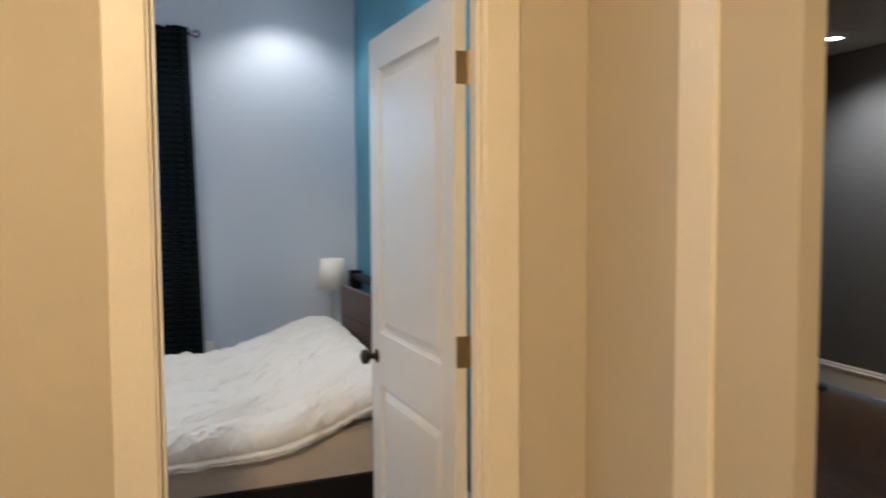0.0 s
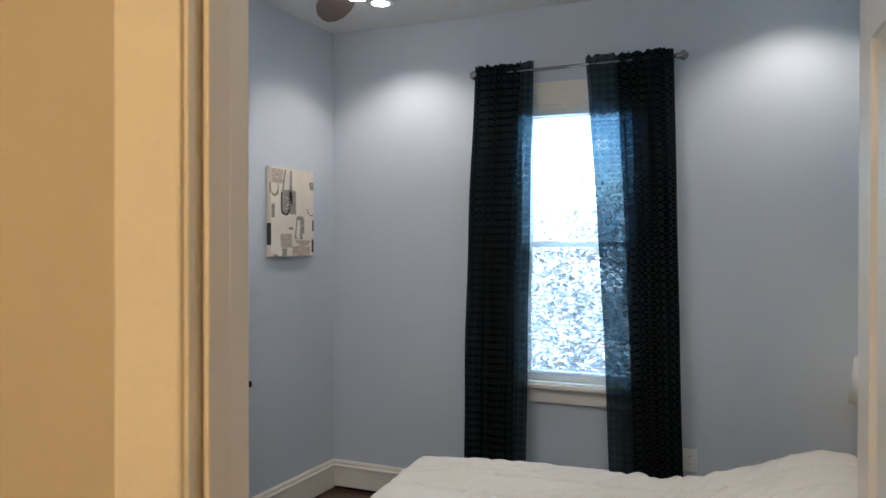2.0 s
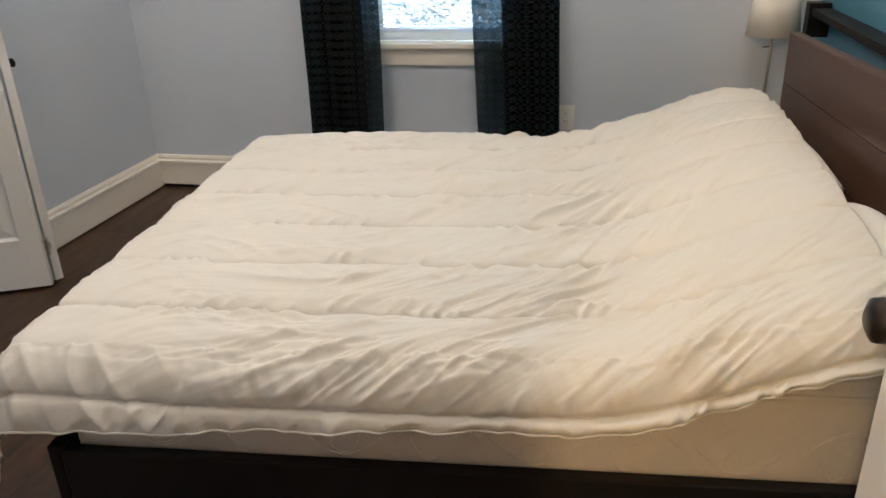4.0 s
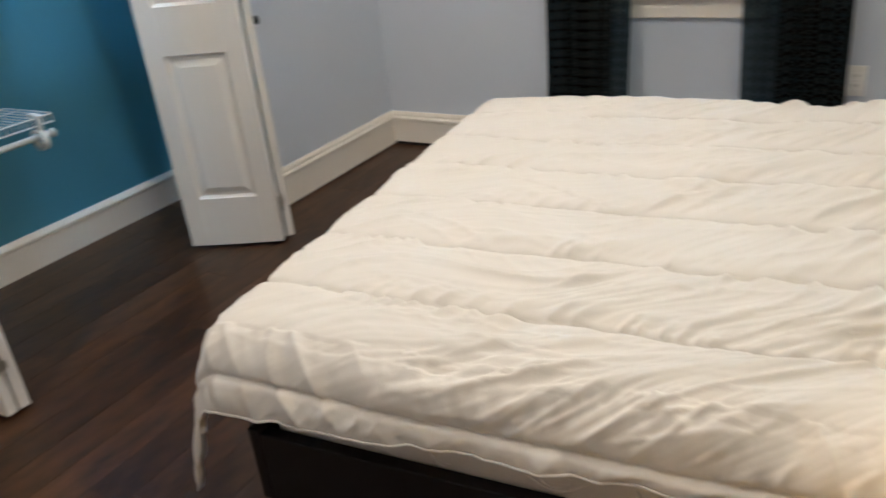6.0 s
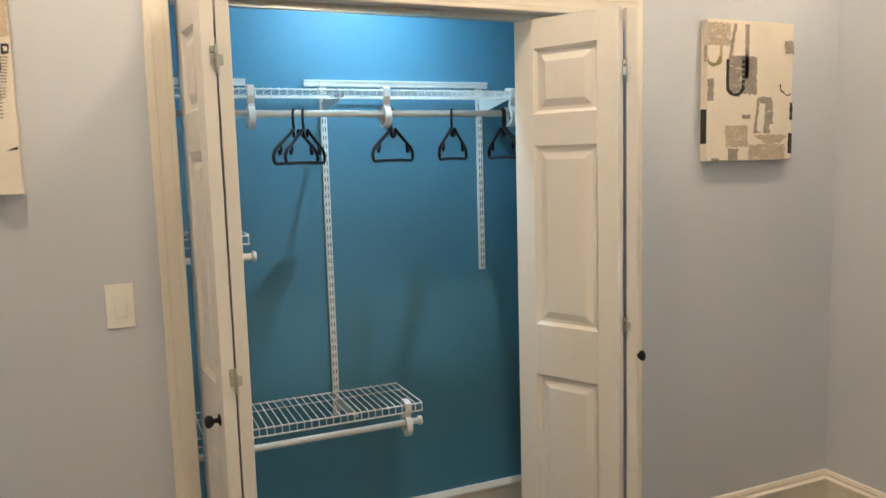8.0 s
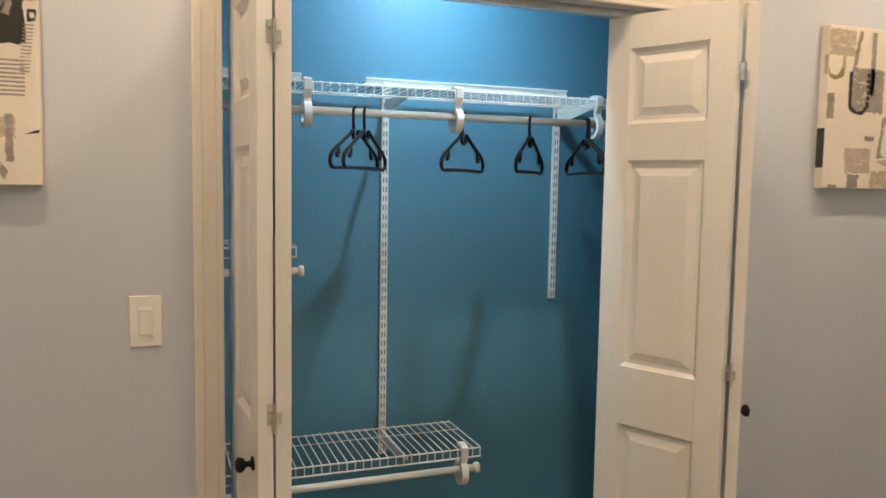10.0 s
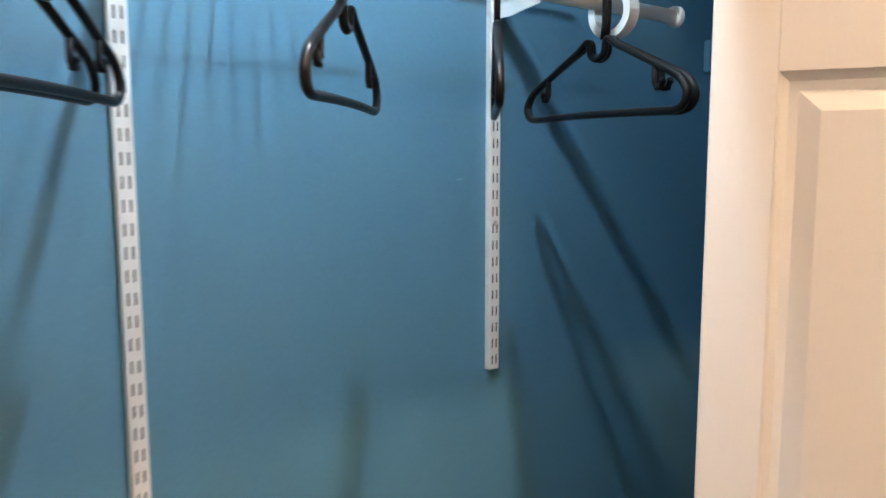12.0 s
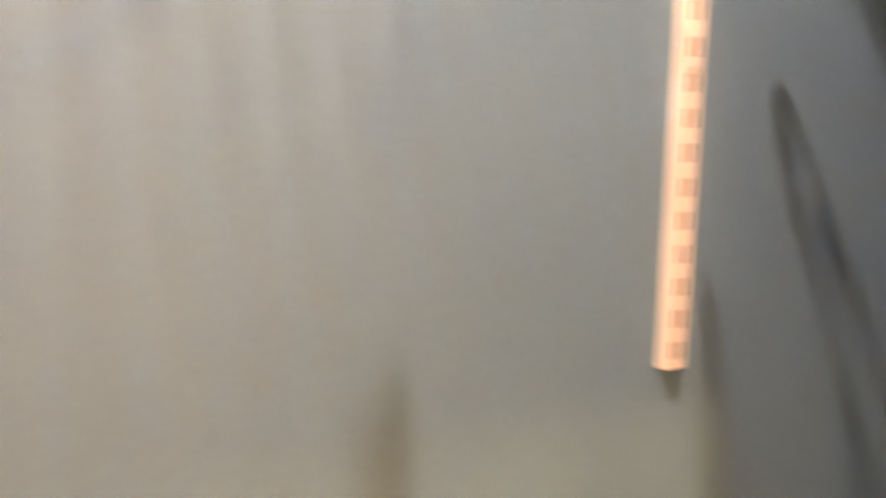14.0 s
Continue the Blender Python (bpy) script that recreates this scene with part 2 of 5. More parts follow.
def sheer_cloth():
    """A thin dark voile: part of the light goes straight through; a woven lattice of paler threads runs over it."""
    m = bpy.data.materials.new("dark_sheer_voile")
    m.use_nodes = True
    nt = m.node_tree
    nt.nodes.remove(nt.nodes["Principled BSDF"])
    co = nt.nodes.new("ShaderNodeUVMap")
    sep = nt.nodes.new("ShaderNodeSeparateXYZ")
    nt.links.new(co.outputs[0], sep.inputs[0])

    def op(kind, a, b=None):
        n = nt.nodes.new("ShaderNodeMath")
        n.operation = kind
        for k, v in enumerate((a, b)):
            if v is None:
                continue
            if isinstance(v, (int, float)):
                n.inputs[k].default_value = v
            else:
                nt.links.new(v, n.inputs[k])
        return n.outputs[0]

    u, v = sep.outputs[0], sep.outputs[1]
    lines = None
    for s in (1, -1):
        w = op("ADD", op("MULTIPLY", u, 0.6), op("MULTIPLY", v, 0.60 * s))
        f = op("ABSOLUTE", op("SUBTRACT", op("FRACT", op("MULTIPLY", w, 40.0)), 0.5))
        line = op("LESS_THAN", f, 0.045)
        lines = line if lines is None else op("MAXIMUM", lines, line)
    blot = op("GREATER_THAN", op("MULTIPLY", op("SINE", op("MULTIPLY", op("ADD", u, op("MULTIPLY", v, 1.0)), 75.4)), op("SINE", op("MULTIPLY", op("SUBTRACT", u, op("MULTIPLY", v, 1.0)), 75.4))), 0.0)
    col = nt.nodes.new("ShaderNodeMix")
    col.data_type = "RGBA"
    col.inputs["A"].default_value = (0.007, 0.0085, 0.008, 1)
    col.inputs["B"].default_value = (0.100, 0.100, 0.088, 1)
    nt.links.new(op("MAXIMUM", op("MULTIPLY", lines, 0.36), op("MULTIPLY", blot, 0.12)), col.inputs["Factor"])
    dif, tra, see = nt.nodes.new("ShaderNodeBsdfDiffuse"), nt.nodes.new("ShaderNodeBsdfTranslucent"), nt.nodes.new("ShaderNodeBsdfTransparent")
    nt.links.new(col.outputs["Result"], dif.inputs["Color"])
    see.inputs["Color"].default_value = (0.62, 0.84, 1.0, 1)
    tra.inputs["Color"].default_value = (0.03, 0.085, 0.12, 1)
    a, b = nt.nodes.new("ShaderNodeMixShader"), nt.nodes.new("ShaderNodeMixShader")
    a.inputs[0].default_value = 0.3
    nt.links.new(dif.outputs[0], a.inputs[1])
    nt.links.new(tra.outputs[0], a.inputs[2])
    nt.links.new(op("SUBTRACT", 0.125, op("MULTIPLY", op("MAXIMUM", lines, op("MULTIPLY", blot, 0.35)), 0.045)), b.inputs[0])
    nt.links.new(a.outputs[0], b.inputs[1])
    nt.links.new(see.outputs[0], b.inputs[2])
    nt.links.new(b.outputs[0], nt.nodes["Material Output"].inputs["Surface"])
    return m


M_SHEER = sheer_cloth()


def glass():
    m = bpy.data.materials.new("window_glass")
    m.use_nodes = True
    b = m.node_tree.nodes["Principled BSDF"]
    b.inputs["Base Color"].default_value = (0.97, 0.99, 1, 1)
    b.inputs["Roughness"].default_value = 0.0
    b.inputs["Transmission Weight"].default_value = 1.0
    b.inputs["IOR"].default_value = 1.45
    return m


M_GLASS = glass()

# ---- structure: bedroom, closet, hall, far room ----
WX, EX, SY, NY = -2.45, 0.82, 1.335, 4.85   # inner faces of the bedroom
CY0, CY1, CZ = 2.305, 3.80, 2.014           # closet opening
CB = -3.065                                 # closet back
DX0, DX1, DZ = -0.375, 0.440, 2.045         # door opening

bm = box(WX - 0.11, WX, SY - 0.085, CY0, 0, CEIL)
box(WX - 0.11, WX, CY1, NY, 0, CEIL, bm=bm)
box(WX - 0.11, WX, CY0, CY1, CZ, CEIL, bm=bm)
structure("wall_west", bm, M_WALL, "lilac grey painted wall with a wide closet opening", "wall")
bm = box(WX - 0.75, -1.19, NY, NY + 0.16, 0, CEIL)
box(-0.49, EX + 0.12, NY, NY + 0.16, 0, CEIL, bm=bm)
box(-1.19, -0.49, NY, NY + 0.16, 0, 0.765, bm=bm)
box(-1.19, -0.49, NY, NY + 0.16, 2.375, CEIL, bm=bm)
structure("wall_north", bm, M_WALL, "lilac grey painted wall with one tall window", "wall")
structure("wall_east", box(EX, EX + 0.12, SY, NY, 0, CEIL), M_BLUE, "blue painted wall behind the bed", "wall")
bm = box(WX, DX0 - 0.018, 1.30, SY, 0, CEIL)
box(DX1 + 0.018, EX, 1.30, SY, 0, CEIL, bm=bm)
box(DX0 - 0.018, DX1 + 0.018, 1.30, SY, DZ + 0.018, CEIL, bm=bm)
structure("wall_south", bm, M_WALL, "lilac grey painted bedroom side of the doorway wall", "wall")
bm = box(-2.6, DX0 - 0.018, 1.25, 1.298, 0, 2.60)
box(DX1 + 0.018, 0.80, 1.25, 1.298, 0, 2.60, bm=bm)
box(DX0 - 0.018, DX1 + 0.018, 1.25, 1.298, DZ + 0.018, 2.60, bm=bm)
structure("wall_hall_north", bm, M_HALL, "beige painted hallway wall around the bedroom doorway", "wall")
structure("ceiling", box(WX - 0.75, EX + 0.12, 1.298, NY + 0.16, CEIL, CEIL + 0.1), M_CEIL, "flat white painted ceiling", "ceiling")
structure("ceiling_hall", box(-2.6, 6.0, -2.5, 1.25, 2.56, 2.62), M_CEIL, "flat white hallway ceiling", "ceiling")
structure("ceiling_far_room", box(0.96, 6.0, 1.25, 5.2, 2.56, 2.62), M_CEIL, "flat white ceiling of the far room", "ceiling")
# closet box
structure("wall_closet_back", box(CB - 0.1, CB, 1.65, 4.52, 0, CEIL), M_BLUE, "blue painted back wall of the closet", "wall")
structure("wall_closet_end", box(CB, WX - 0.11, 4.42, 4.52, 0, CEIL), M_BLUE, "blue painted end wall of the closet", "wall")
structure("wall_closet_start", box(CB, WX - 0.11, 1.65, 1.75, 0, CEIL), M_BLUE, "blue painted end wall of the closet", "wall")
bm = box(WX - 0.116, WX - 0.112, 1.75, CY0 - 0.02, 0, CEIL)
box(WX - 0.116, WX - 0.112, CY1 + 0.02, 4.42, 0, CEIL, bm=bm)
box(WX - 0.116, WX - 0.112, CY0 - 0.02, CY1 + 0.02, CZ + 0.02, CEIL, bm=bm)
structure("wall_closet_front", bm, M_BLUE, "blue painted inner face of the closet front", "wall")
# hall and far room
structure("wall_hall_east", box(0.75, 0.80, 0.46, 1.25, 0, 2.56), M_HALL, "beige painted hallway wall that ends in an outside corner", "wall")
structure("wall_hall_west", box(-2.7, -2.6, -2.5, 1.3, 0, 2.56), M_HALL, "beige painted end of the hallway", "wall")
structure("wall_hall_south", box(-2.6, 6.0, -2.6, -2.5, 0, 2.56), M_HALL, "beige painted back wall of the hallway", "wall")
structure("wall_far_east", box(4.42, 4.52, -2.5, 5.2, 0, 2.56), M_DARK, "charcoal painted wall of the far room", "wall")
structure("wall_far_north", box(0.96, 4.42, 5.1, 5.2, 0, 2.56), M_DARK, "charcoal painted wall of the far room", "wall")
structure("wall_far_west", box(0.942, 0.958, 1.25, 5.1, 0, 2.56), M_DARK, "charcoal painted wall of the far room", "wall")
FLOOR = structure("floor", box(-3.3, 5.2, -2.6, 5.3, -0.12, -0.012), M_FLOOR, "dark brown stained wooden board floor", "floor")

# baseboards
BASE = [(0, 0), (0.016, 0), (0.016, 0.136), (0.022, 0.140), (0.022, 0.152), (0.013, 0.160), (0.013, 0.170), (0.006, 0.184), (0, 0.184)]
RAISED = [(o, max(h, 0.019)) for o, h in BASE]
SCRIBED = [(o, max(h, 0.007)) for o, h in BASE]
LOW = [(0, 0), (0.014, 0), (0.014, 0.115), (0.018, 0.12), (0.018, 0.13), (0.006, 0.15), (0, 0.15)]


def baseboard(a, b, profile=BASE, label="cream painted moulded baseboard"):
    return structure("baseboard", prism(profile, (*a, 0), (*b, 0)), M_TRIM, label, "baseboard")


baseboard((WX, CY0 - 0.067), (WX, SY + 0.001))
baseboard((WX, NY - 0.001), (WX, CY1 + 0.067), SCRIBED)
baseboard((EX, NY - 0.001), (WX + 0.001, NY - 0.0015), RAISED)
# shade in the gap under the baseboards, put in as near-black strips
for x0, x1, y0, y1, h in ((WX, WX + 0.006, CY1 + 0.07, NY - 0.007, 0.0065), (WX, EX - 0.03, NY - 0.006, NY, 0.0185)):
    structure("gap_filler", box(x0, x1, y0, y1, 0, h), M_GAP, "dark strip painted as the shade in the gap under the baseboard", "trim")
baseboard((EX, SY + 0.001), (EX, NY - 0.001))
baseboard((WX, SY), (DX0 - 0.115, SY))
baseboard((DX1 + 0.115, SY), (EX, SY))
baseboard((CB, 4.42), (CB, 1.75), LOW, "cream painted closet baseboard")
baseboard((WX - 0.12, 4.42), (CB, 4.42), LOW, "cream painted closet baseboard")
baseboard((4.42, -2.4), (4.42, 5.1))
baseboard((4.42, 5.1), (0.96, 5.1))

# casings: flat board with a raised outer bead
def casing(name, y_face, out, x0, x1, top, width, label):
    """Trim round an opening in a wall that runs along x: two legs and a head, proud by 14 mm towards out."""
    frame_ob = thing(name, None, label, "door casing", kind="structure")
    d = 0.014 * out
    for a, b in ((x0 - width, x0), (x1, x1 + width)):
        bm = box(a, b, *sorted((y_face, y_face + d)), 0, top, 0.005)
        part("leg", bm, M_TRIM, frame_ob)
    bm = box(x0 - width, x1 + width, *sorted((y_face, y_face + d)), top, top + width, 0.003)
    part("head", bm, M_TRIM, frame_ob)
    return frame_ob


casing("door_casing_hall", 1.25, -1, DX0 - 0.006, DX1 + 0.006, DZ + 0.006, 0.098, "cream painted casing on the hall side of the doorway")
casing("door_casing_room", SY, 1, DX0 - 0.006, DX1 + 0.006, DZ + 0.006, 0.098, "cream painted casing on the bedroom side of the doorway")
jamb = thing("door_jamb", None, "cream painted door jamb with a raised stop", "door jamb", kind="structure")
part("side", box(DX0 - 0.018, DX0, 1.242, SY + 0.01, 0, DZ, 0.002), M_TRIM, jamb)
part("side", box(DX1, DX1 + 0.018, 1.242, SY + 0.01, 0, DZ, 0.002), M_TRIM, jamb)
part("top", box(DX0 - 0.018, DX1 + 0.018, 1.242, SY + 0.01, DZ, DZ + 0.018, 0.002), M_TRIM, jamb)
part("stop", box(DX0, DX0 + 0.011, 1.262, 1.298, 0, DZ, 0.002), M_TRIM, jamb)
part("stop", box(DX1 - 0.011, DX1, 1.262, 1.298, 0, DZ, 0.002), M_TRIM, jamb)
part("stop", box(DX0 + 0.011, DX1 - 0.011, 1.262, 1.298, DZ - 0.011, DZ, 0.002), M_TRIM, jamb)

# closet casing (wall runs along y), head with mitred mouldings
cc = thing("closet_casing", None, "cream painted stepped casing round the closet opening", "door casing", kind="structure")
CASING = [(0, 0), (0, 0.010), (0.003, 0.012), (0.014, 0.012), (0.017, 0.0135), (0.030, 0.0135), (0.045, 0.0155), (0.049, 0.018), (0.064, 0.018), (0.068, 0.015), (0.068, 0)]


def casing_piece(ends):
    """One moulded length: ends(p) gives the (y, z) of both ends for a line at p from the opening's edge."""
    bm = bmesh.new()
    rings = ([], [])
    for p, h in CASING:
        for ring, (y, z) in zip(rings, ends(p)):
            ring.append(bm.verts.new((WX + h, y, z)))
    n = len(CASING)
    for k in range(n):
        bm.faces.new((rings[0][k], rings[0][(k + 1) % n], rings[1][(k + 1) % n], rings[1][k]))
    for ring in rings:
        bm.faces.new(ring)
    bmesh.ops.recalc_face_normals(bm, faces=bm.faces)
    return bm


part("leg", casing_piece(lambda p: ((CY0 - p, 0), (CY0 - p, CZ + p))), M_TRIM, cc)
part("leg", casing_piece(lambda p: ((CY1 + p, 0), (CY1 + p, CZ + p))), M_TRIM, cc)
part("head", casing_piece(lambda p: ((CY0 - p, CZ + p), (CY1 + p, CZ + p))), M_TRIM, cc)
cj = thing("closet_jamb", None, "cream painted closet jamb with a door track", "door jamb", kind="structure")
part("side", box(WX - 0.118, WX + 0.002, CY0 - 0.019, CY0 - 0.0005, 0, CZ + 0.018), M_TRIM, cj)
part("side", box(WX - 0.118, WX + 0.002, CY1 + 0.0005, CY1 + 0.019, 0, CZ + 0.018), M_TRIM, cj)
part("top", box(WX - 0.118, WX + 0.002, CY0, CY1, CZ + 0.0005, CZ + 0.018), M_TRIM, cj)
bm = box(WX - 0.075, WX - 0.045, CY0 + 0.01, CY1 - 0.01, CZ - 0.022, CZ)
part("track", bm, M_STEEL, cj, "steel door track")


def panel_door(w, h, t, panels, stile, rails):
    """A moulded door: stiles and rails with sunk, raised-field panels on both faces. x along the width, y through, z up."""
    bm = bmesh.new()
    box(0, stile, -t / 2, t / 2, 0, h, 0.002, bm=bm)
    box(w - stile, w, -t / 2, t / 2, 0, h, 0.002, bm=bm)
    edges = [0] + [z for p in panels for z in p] + [h]
    for a, b in zip(edges[::2], edges[1::2]):
        box(stile, w - stile, -t / 2, t / 2, a, b, bm=bm)
    for a, b in panels:
        for s in (-1, 1):
            loops = []
            for off, dep in ((0, 0), (0.003, 0.005), (0.011, 0.0125), (0.022, 0.0125), (0.046, 0.003)):
                y = s * (t / 2 - dep)
                loops.append([bm.verts.new(p) for p in ((stile + off, y, a + off), (w - stile - off, y, a + off), (w - stile - off, y, b - off), (stile + off, y, b - off))])
            for p, q in zip(loops, loops[1:]):
                for k in range(4):
                    bm.faces.new((p[k], p[(k + 1) % 4], q[(k + 1) % 4], q[k]))
            bm.faces.new(loops[-1])
    return bm


def knob(parent, m, mat_, label):
    bm = lathe([(0.022, 0), (0.022, 0.004), (0.010, 0.008), (0.009, 0.022), (0.018, 0.028), (0.024, 0.038), (0.023, 0.048), (0.012, 0.054)], m=m)
    return part("knob", bm, mat_, parent, label, True)


# bedroom door, open into the room
DOOR_W, DOOR_T = 0.795, 0.036
door = thing("door_1", pose(DX1 - 0.004, SY + 0.018, 0, 0, 0, 90 + 4.6), "white two-panel bedroom door standing open", "door", kind="structure")
leaf = part("leaf", panel_door(DOOR_W, 2.03, DOOR_T, [(0.23, 0.775), (0.965, 1.915)], 0.105, None), M_DOOR, door)
leaf.location = (0.004, DOOR_T / 2 + 0.002, 0.010)
knob(leaf, pose(DOOR_W - 0.065, DOOR_T / 2, 0.875, -90, 0, 0) @ Matrix.Scale(1.15, 4), M_BRONZE, "dark bronze door knob")
knob(leaf, pose(DOOR_W - 0.065, -DOOR_T / 2, 0.875, 90, 0, 0) @ Matrix.Scale(1.15, 4), M_BRONZE, "dark bronze door knob")
part("latch", box(DOOR_W - 0.001, DOOR_W + 0.002, -0.012, 0.012, 0.845, 0.905, 0.001), M_BRASS, leaf, "brass latch plate")
for hz in (0.25, 1.02, 1.81):
    bm = box(-0.0025, 0.0, -DOOR_T / 2 - 0.002, DOOR_T / 2 - 0.004, hz - 0.045, hz + 0.045, 0.001)
    tube([(-0.004, -DOOR_T / 2 - 0.006, hz - 0.047), (-0.004, -DOOR_T / 2 - 0.006, hz + 0.047)], 0.006, bm)
    hinge = part("hinge", bm, M_BRASS, leaf, "aged brass butt hinge")
    for k, q in enumerate((-0.03, 0.0, 0.03)):
        part("screw", lathe([(0.004, -0.0005), (0.004, 0.0006), (0.002, 0.001)], seg=10, m=pose(-0.0025, 0.004 * (-1) ** k, hz + q, 0, -90, 0)), M_BRASS, hinge)


# folding closet doors
LEAF_W, LEAF_T, LEAF_H = 0.372, 0.034, 1.980


def bifold(name, pivot, fold, end, knob_side, label):
    """Two hinged leaves: one turns on the jamb, the other runs in the track."""
    top = thing(name, None, label, "closet door", kind="structure")
    for a, b, has_knob in ((pivot, fold[0], True), (end, fold[1], False)):
        d = Vector((b[0] - a[0], b[1] - a[1], 0))
        ang = math.degrees(math.atan2(d.y, d.x))
        ob = part("leaf", panel_door(d.length, LEAF_H, LEAF_T, [(0.205, 0.780), (0.955, 1.565), (1.67, 1.885)], 0.075, None), M_DOOR, top)
        ob.matrix_world = pose(a[0], a[1], 0.014, 0, 0, ang)
        if has_knob:
            knob(ob, pose(d.length - 0.048, knob_side * LEAF_T / 2, 0.865, -90 * knob_side, 0, 0) @ Matrix.Scale(0.72, 4), M_BLACK, "small black knob")
        part("pin", tube([(0.03, 0, LEAF_H), (0.03, 0, LEAF_H + 0.02)], 0.005), M_STEEL, ob, "steel guide pin")
    mid = Vector(((fold[0][0] + fold[1][0]) / 2, (fold[0][1] + fold[1][1]) / 2, 0))
    for hz in (0.17, 0.99, 1.80):
        bm = box(mid.x - 0.001, mid.x + 0.0025, mid.y - 0.016, mid.y + 0.016, hz - 0.013, hz + 0.013, 0.0006)
        box(mid.x - 0.001, mid.x + 0.0025, mid.y - 0.016, mid.y + 0.003, hz + 0.017, hz + 0.033, 0.0006, bm=bm)
        tube([(mid.x + 0.003, mid.y, hz - 0.034), (mid.x + 0.003, mid.y, hz + 0.036)], 0.0042, bm)
        part("hinge", bm, M_STEEL, top, "zinc plated hinge")
    return top


bifold("closet_door_1", (-2.505, 2.341), ((-2.188, 2.369), (-2.186, 2.407)), (-2.530, 2.446), -1, "white moulded folding closet door, folded open")
bifold("closet_door_2", (-2.500, 3.775), ((-2.196, 3.640), (-2.196, 3.598)), (-2.545, 3.429), 1, "white moulded folding closet door, folded open")

# ---- window ----
win = thing("window_1", None, "white sash window with lowered mini blinds", "window", kind="structure")
W0, W1, WZ0, WZ1 = -1.17, -0.51, 0.785, 2.355
YF = NY + 0.06
for z0, z1, yy in ((WZ0, 1.60, YF), (1.57, WZ1, YF + 0.04)):
    bm = box(W0, W0 + 0.04, yy, yy + 0.035, z0, z1, 0.003)
    box(W1 - 0.04, W1, yy, yy + 0.035, z0, z1, 0.003, bm=bm)
    box(W0 + 0.04, W1 - 0.04, yy, yy + 0.035, z0, z0 + (0.06 if z0 < 1 else 0.03), 0.003, bm=bm)
    box(W0 + 0.04, W1 - 0.04, yy, yy + 0.035, z1 - 0.035, z1, 0.003, bm=bm)
    sash = part("sash", bm, M_TRIM, win)
    pane = part("pane", box(W0 + 0.04, W1 - 0.04, yy + 0.014, yy + 0.018, z0 + 0.03, z1 - 0.03), M_GLASS, sash, "clear glass pane")
    pane.visible_shadow = False
bm = box(-1.19, W0, NY + 0.002, NY + 0.158, 0.765, 2.375)
box(W1, -0.49, NY + 0.002, NY + 0.158, 0.765, 2.375, bm=bm)
box(W0, W1, NY + 0.002, NY + 0.158, WZ1, 2.375, bm=bm)
box(W0, W1, NY + 0.002, NY + 0.158, 0.765, WZ0, bm=bm)
part("frame", bm, M_TRIM, win)
for a, b in ((-1.30, -1.19), (-0.49, -0.38)):
    part("casing", box(a, b, NY - 0.018, NY - 0.0005, 0.785, 2.375, 0.003), M_TRIM, win)
part("casing", box(-1.30, -0.38, NY - 0.022, NY - 0.0005, 2.375, 2.505, 0.003), M_TRIM, win, "white painted head casing")
part("window_sill", box(-1.33, -0.35, NY - 0.045, NY - 0.0005, 0.755, 0.782, 0.006), M_TRIM, win)
part("apron", box(-1.29, -0.39, NY - 0.018, NY - 0.0005, 0.675, 0.753, 0.003), M_TRIM, win)

M_BLIND = material("blind_vinyl", (0.80, 0.83, 0.86), 0.45, vary=0.02)
blind = thing("mini_blind", None, "white horizontal mini blind lowered over the window", "blind")
part("headrail", box(W0 + 0.005, W1 - 0.005, NY + 0.012, NY + 0.048, 2.32, 2.352, 0.003), M_BLIND, blind)
slat_bm = bmesh.new()
n = 6
for i in range(n):
    a = -0.0125 + 0.025 * i / (n - 1)
    z = 0.0025 * (1 - (a / 0.0125) ** 2)
    for x in (W0 + 0.012, W1 - 0.012):
        slat_bm.verts.new((x, a, z))
slat_bm.verts.ensure_lookup_table()
for i in range(n - 1):
    slat_bm.faces.new([slat_bm.verts[k] for k in (2 * i, 2 * i + 1, 2 * i + 3, 2 * i + 2)])
slat_me = mesh_of("slat", slat_bm, M_BLIND, True)
z = 0.86
while z < 2.31:
    s = new("slat", slat_me)
    s.parent = blind
    s.matrix_world = pose(0, NY + 0.03, z, random.uniform(-1.5, 1.5), 0, 0)
    z += 0.0235
part("bottom_rail", box(W0 + 0.012, W1 - 0.012, NY + 0.018, NY + 0.042, 0.825, 0.841, 0.003), M_BLIND, blind)
for x in (-1.05, -0.63):
    part("cord", tube([(x, NY + 0.03, 0.84), (x, NY + 0.03, 2.32)], 0.0009, seg=5), M_BLIND, blind)

# curtains
rod = thing("curtain_rod", None, "brushed metal curtain rod with turned finials", "curtain rod")
RY, RZ = 4.765, 2.565
part("pole", tube([(-1.445, RY, RZ), (-0.28, RY, RZ + 0.005)], 0.010, seg=12), M_ROD, rod, smooth=True)
for x, s, z in ((-1.40, -1, RZ), (-0.30, 1, RZ + 0.005)):
    part("finial", lathe([(0.010, 0), (0.020, 0.006), (0.013, 0.014), (0.027, 0.032), (0.028, 0.044), (0.017, 0.058), (0.004, 0.064)], seg=16, m=pose(x, RY, z, 0, 90 * s, 0)), M_ROD, rod, smooth=True)
    bm = tube([(x - 0.03 * s, NY - 0.002, z + 0.0), (x - 0.03 * s, RY, z - 0.010)], 0.005)
    box(x - 0.03 * s - 0.012, x - 0.03 * s + 0.012, NY - 0.006, NY - 0.0005, z - 0.03, z + 0.03, 0.002, bm=bm)
    part("bracket", bm, M_ROD, rod)


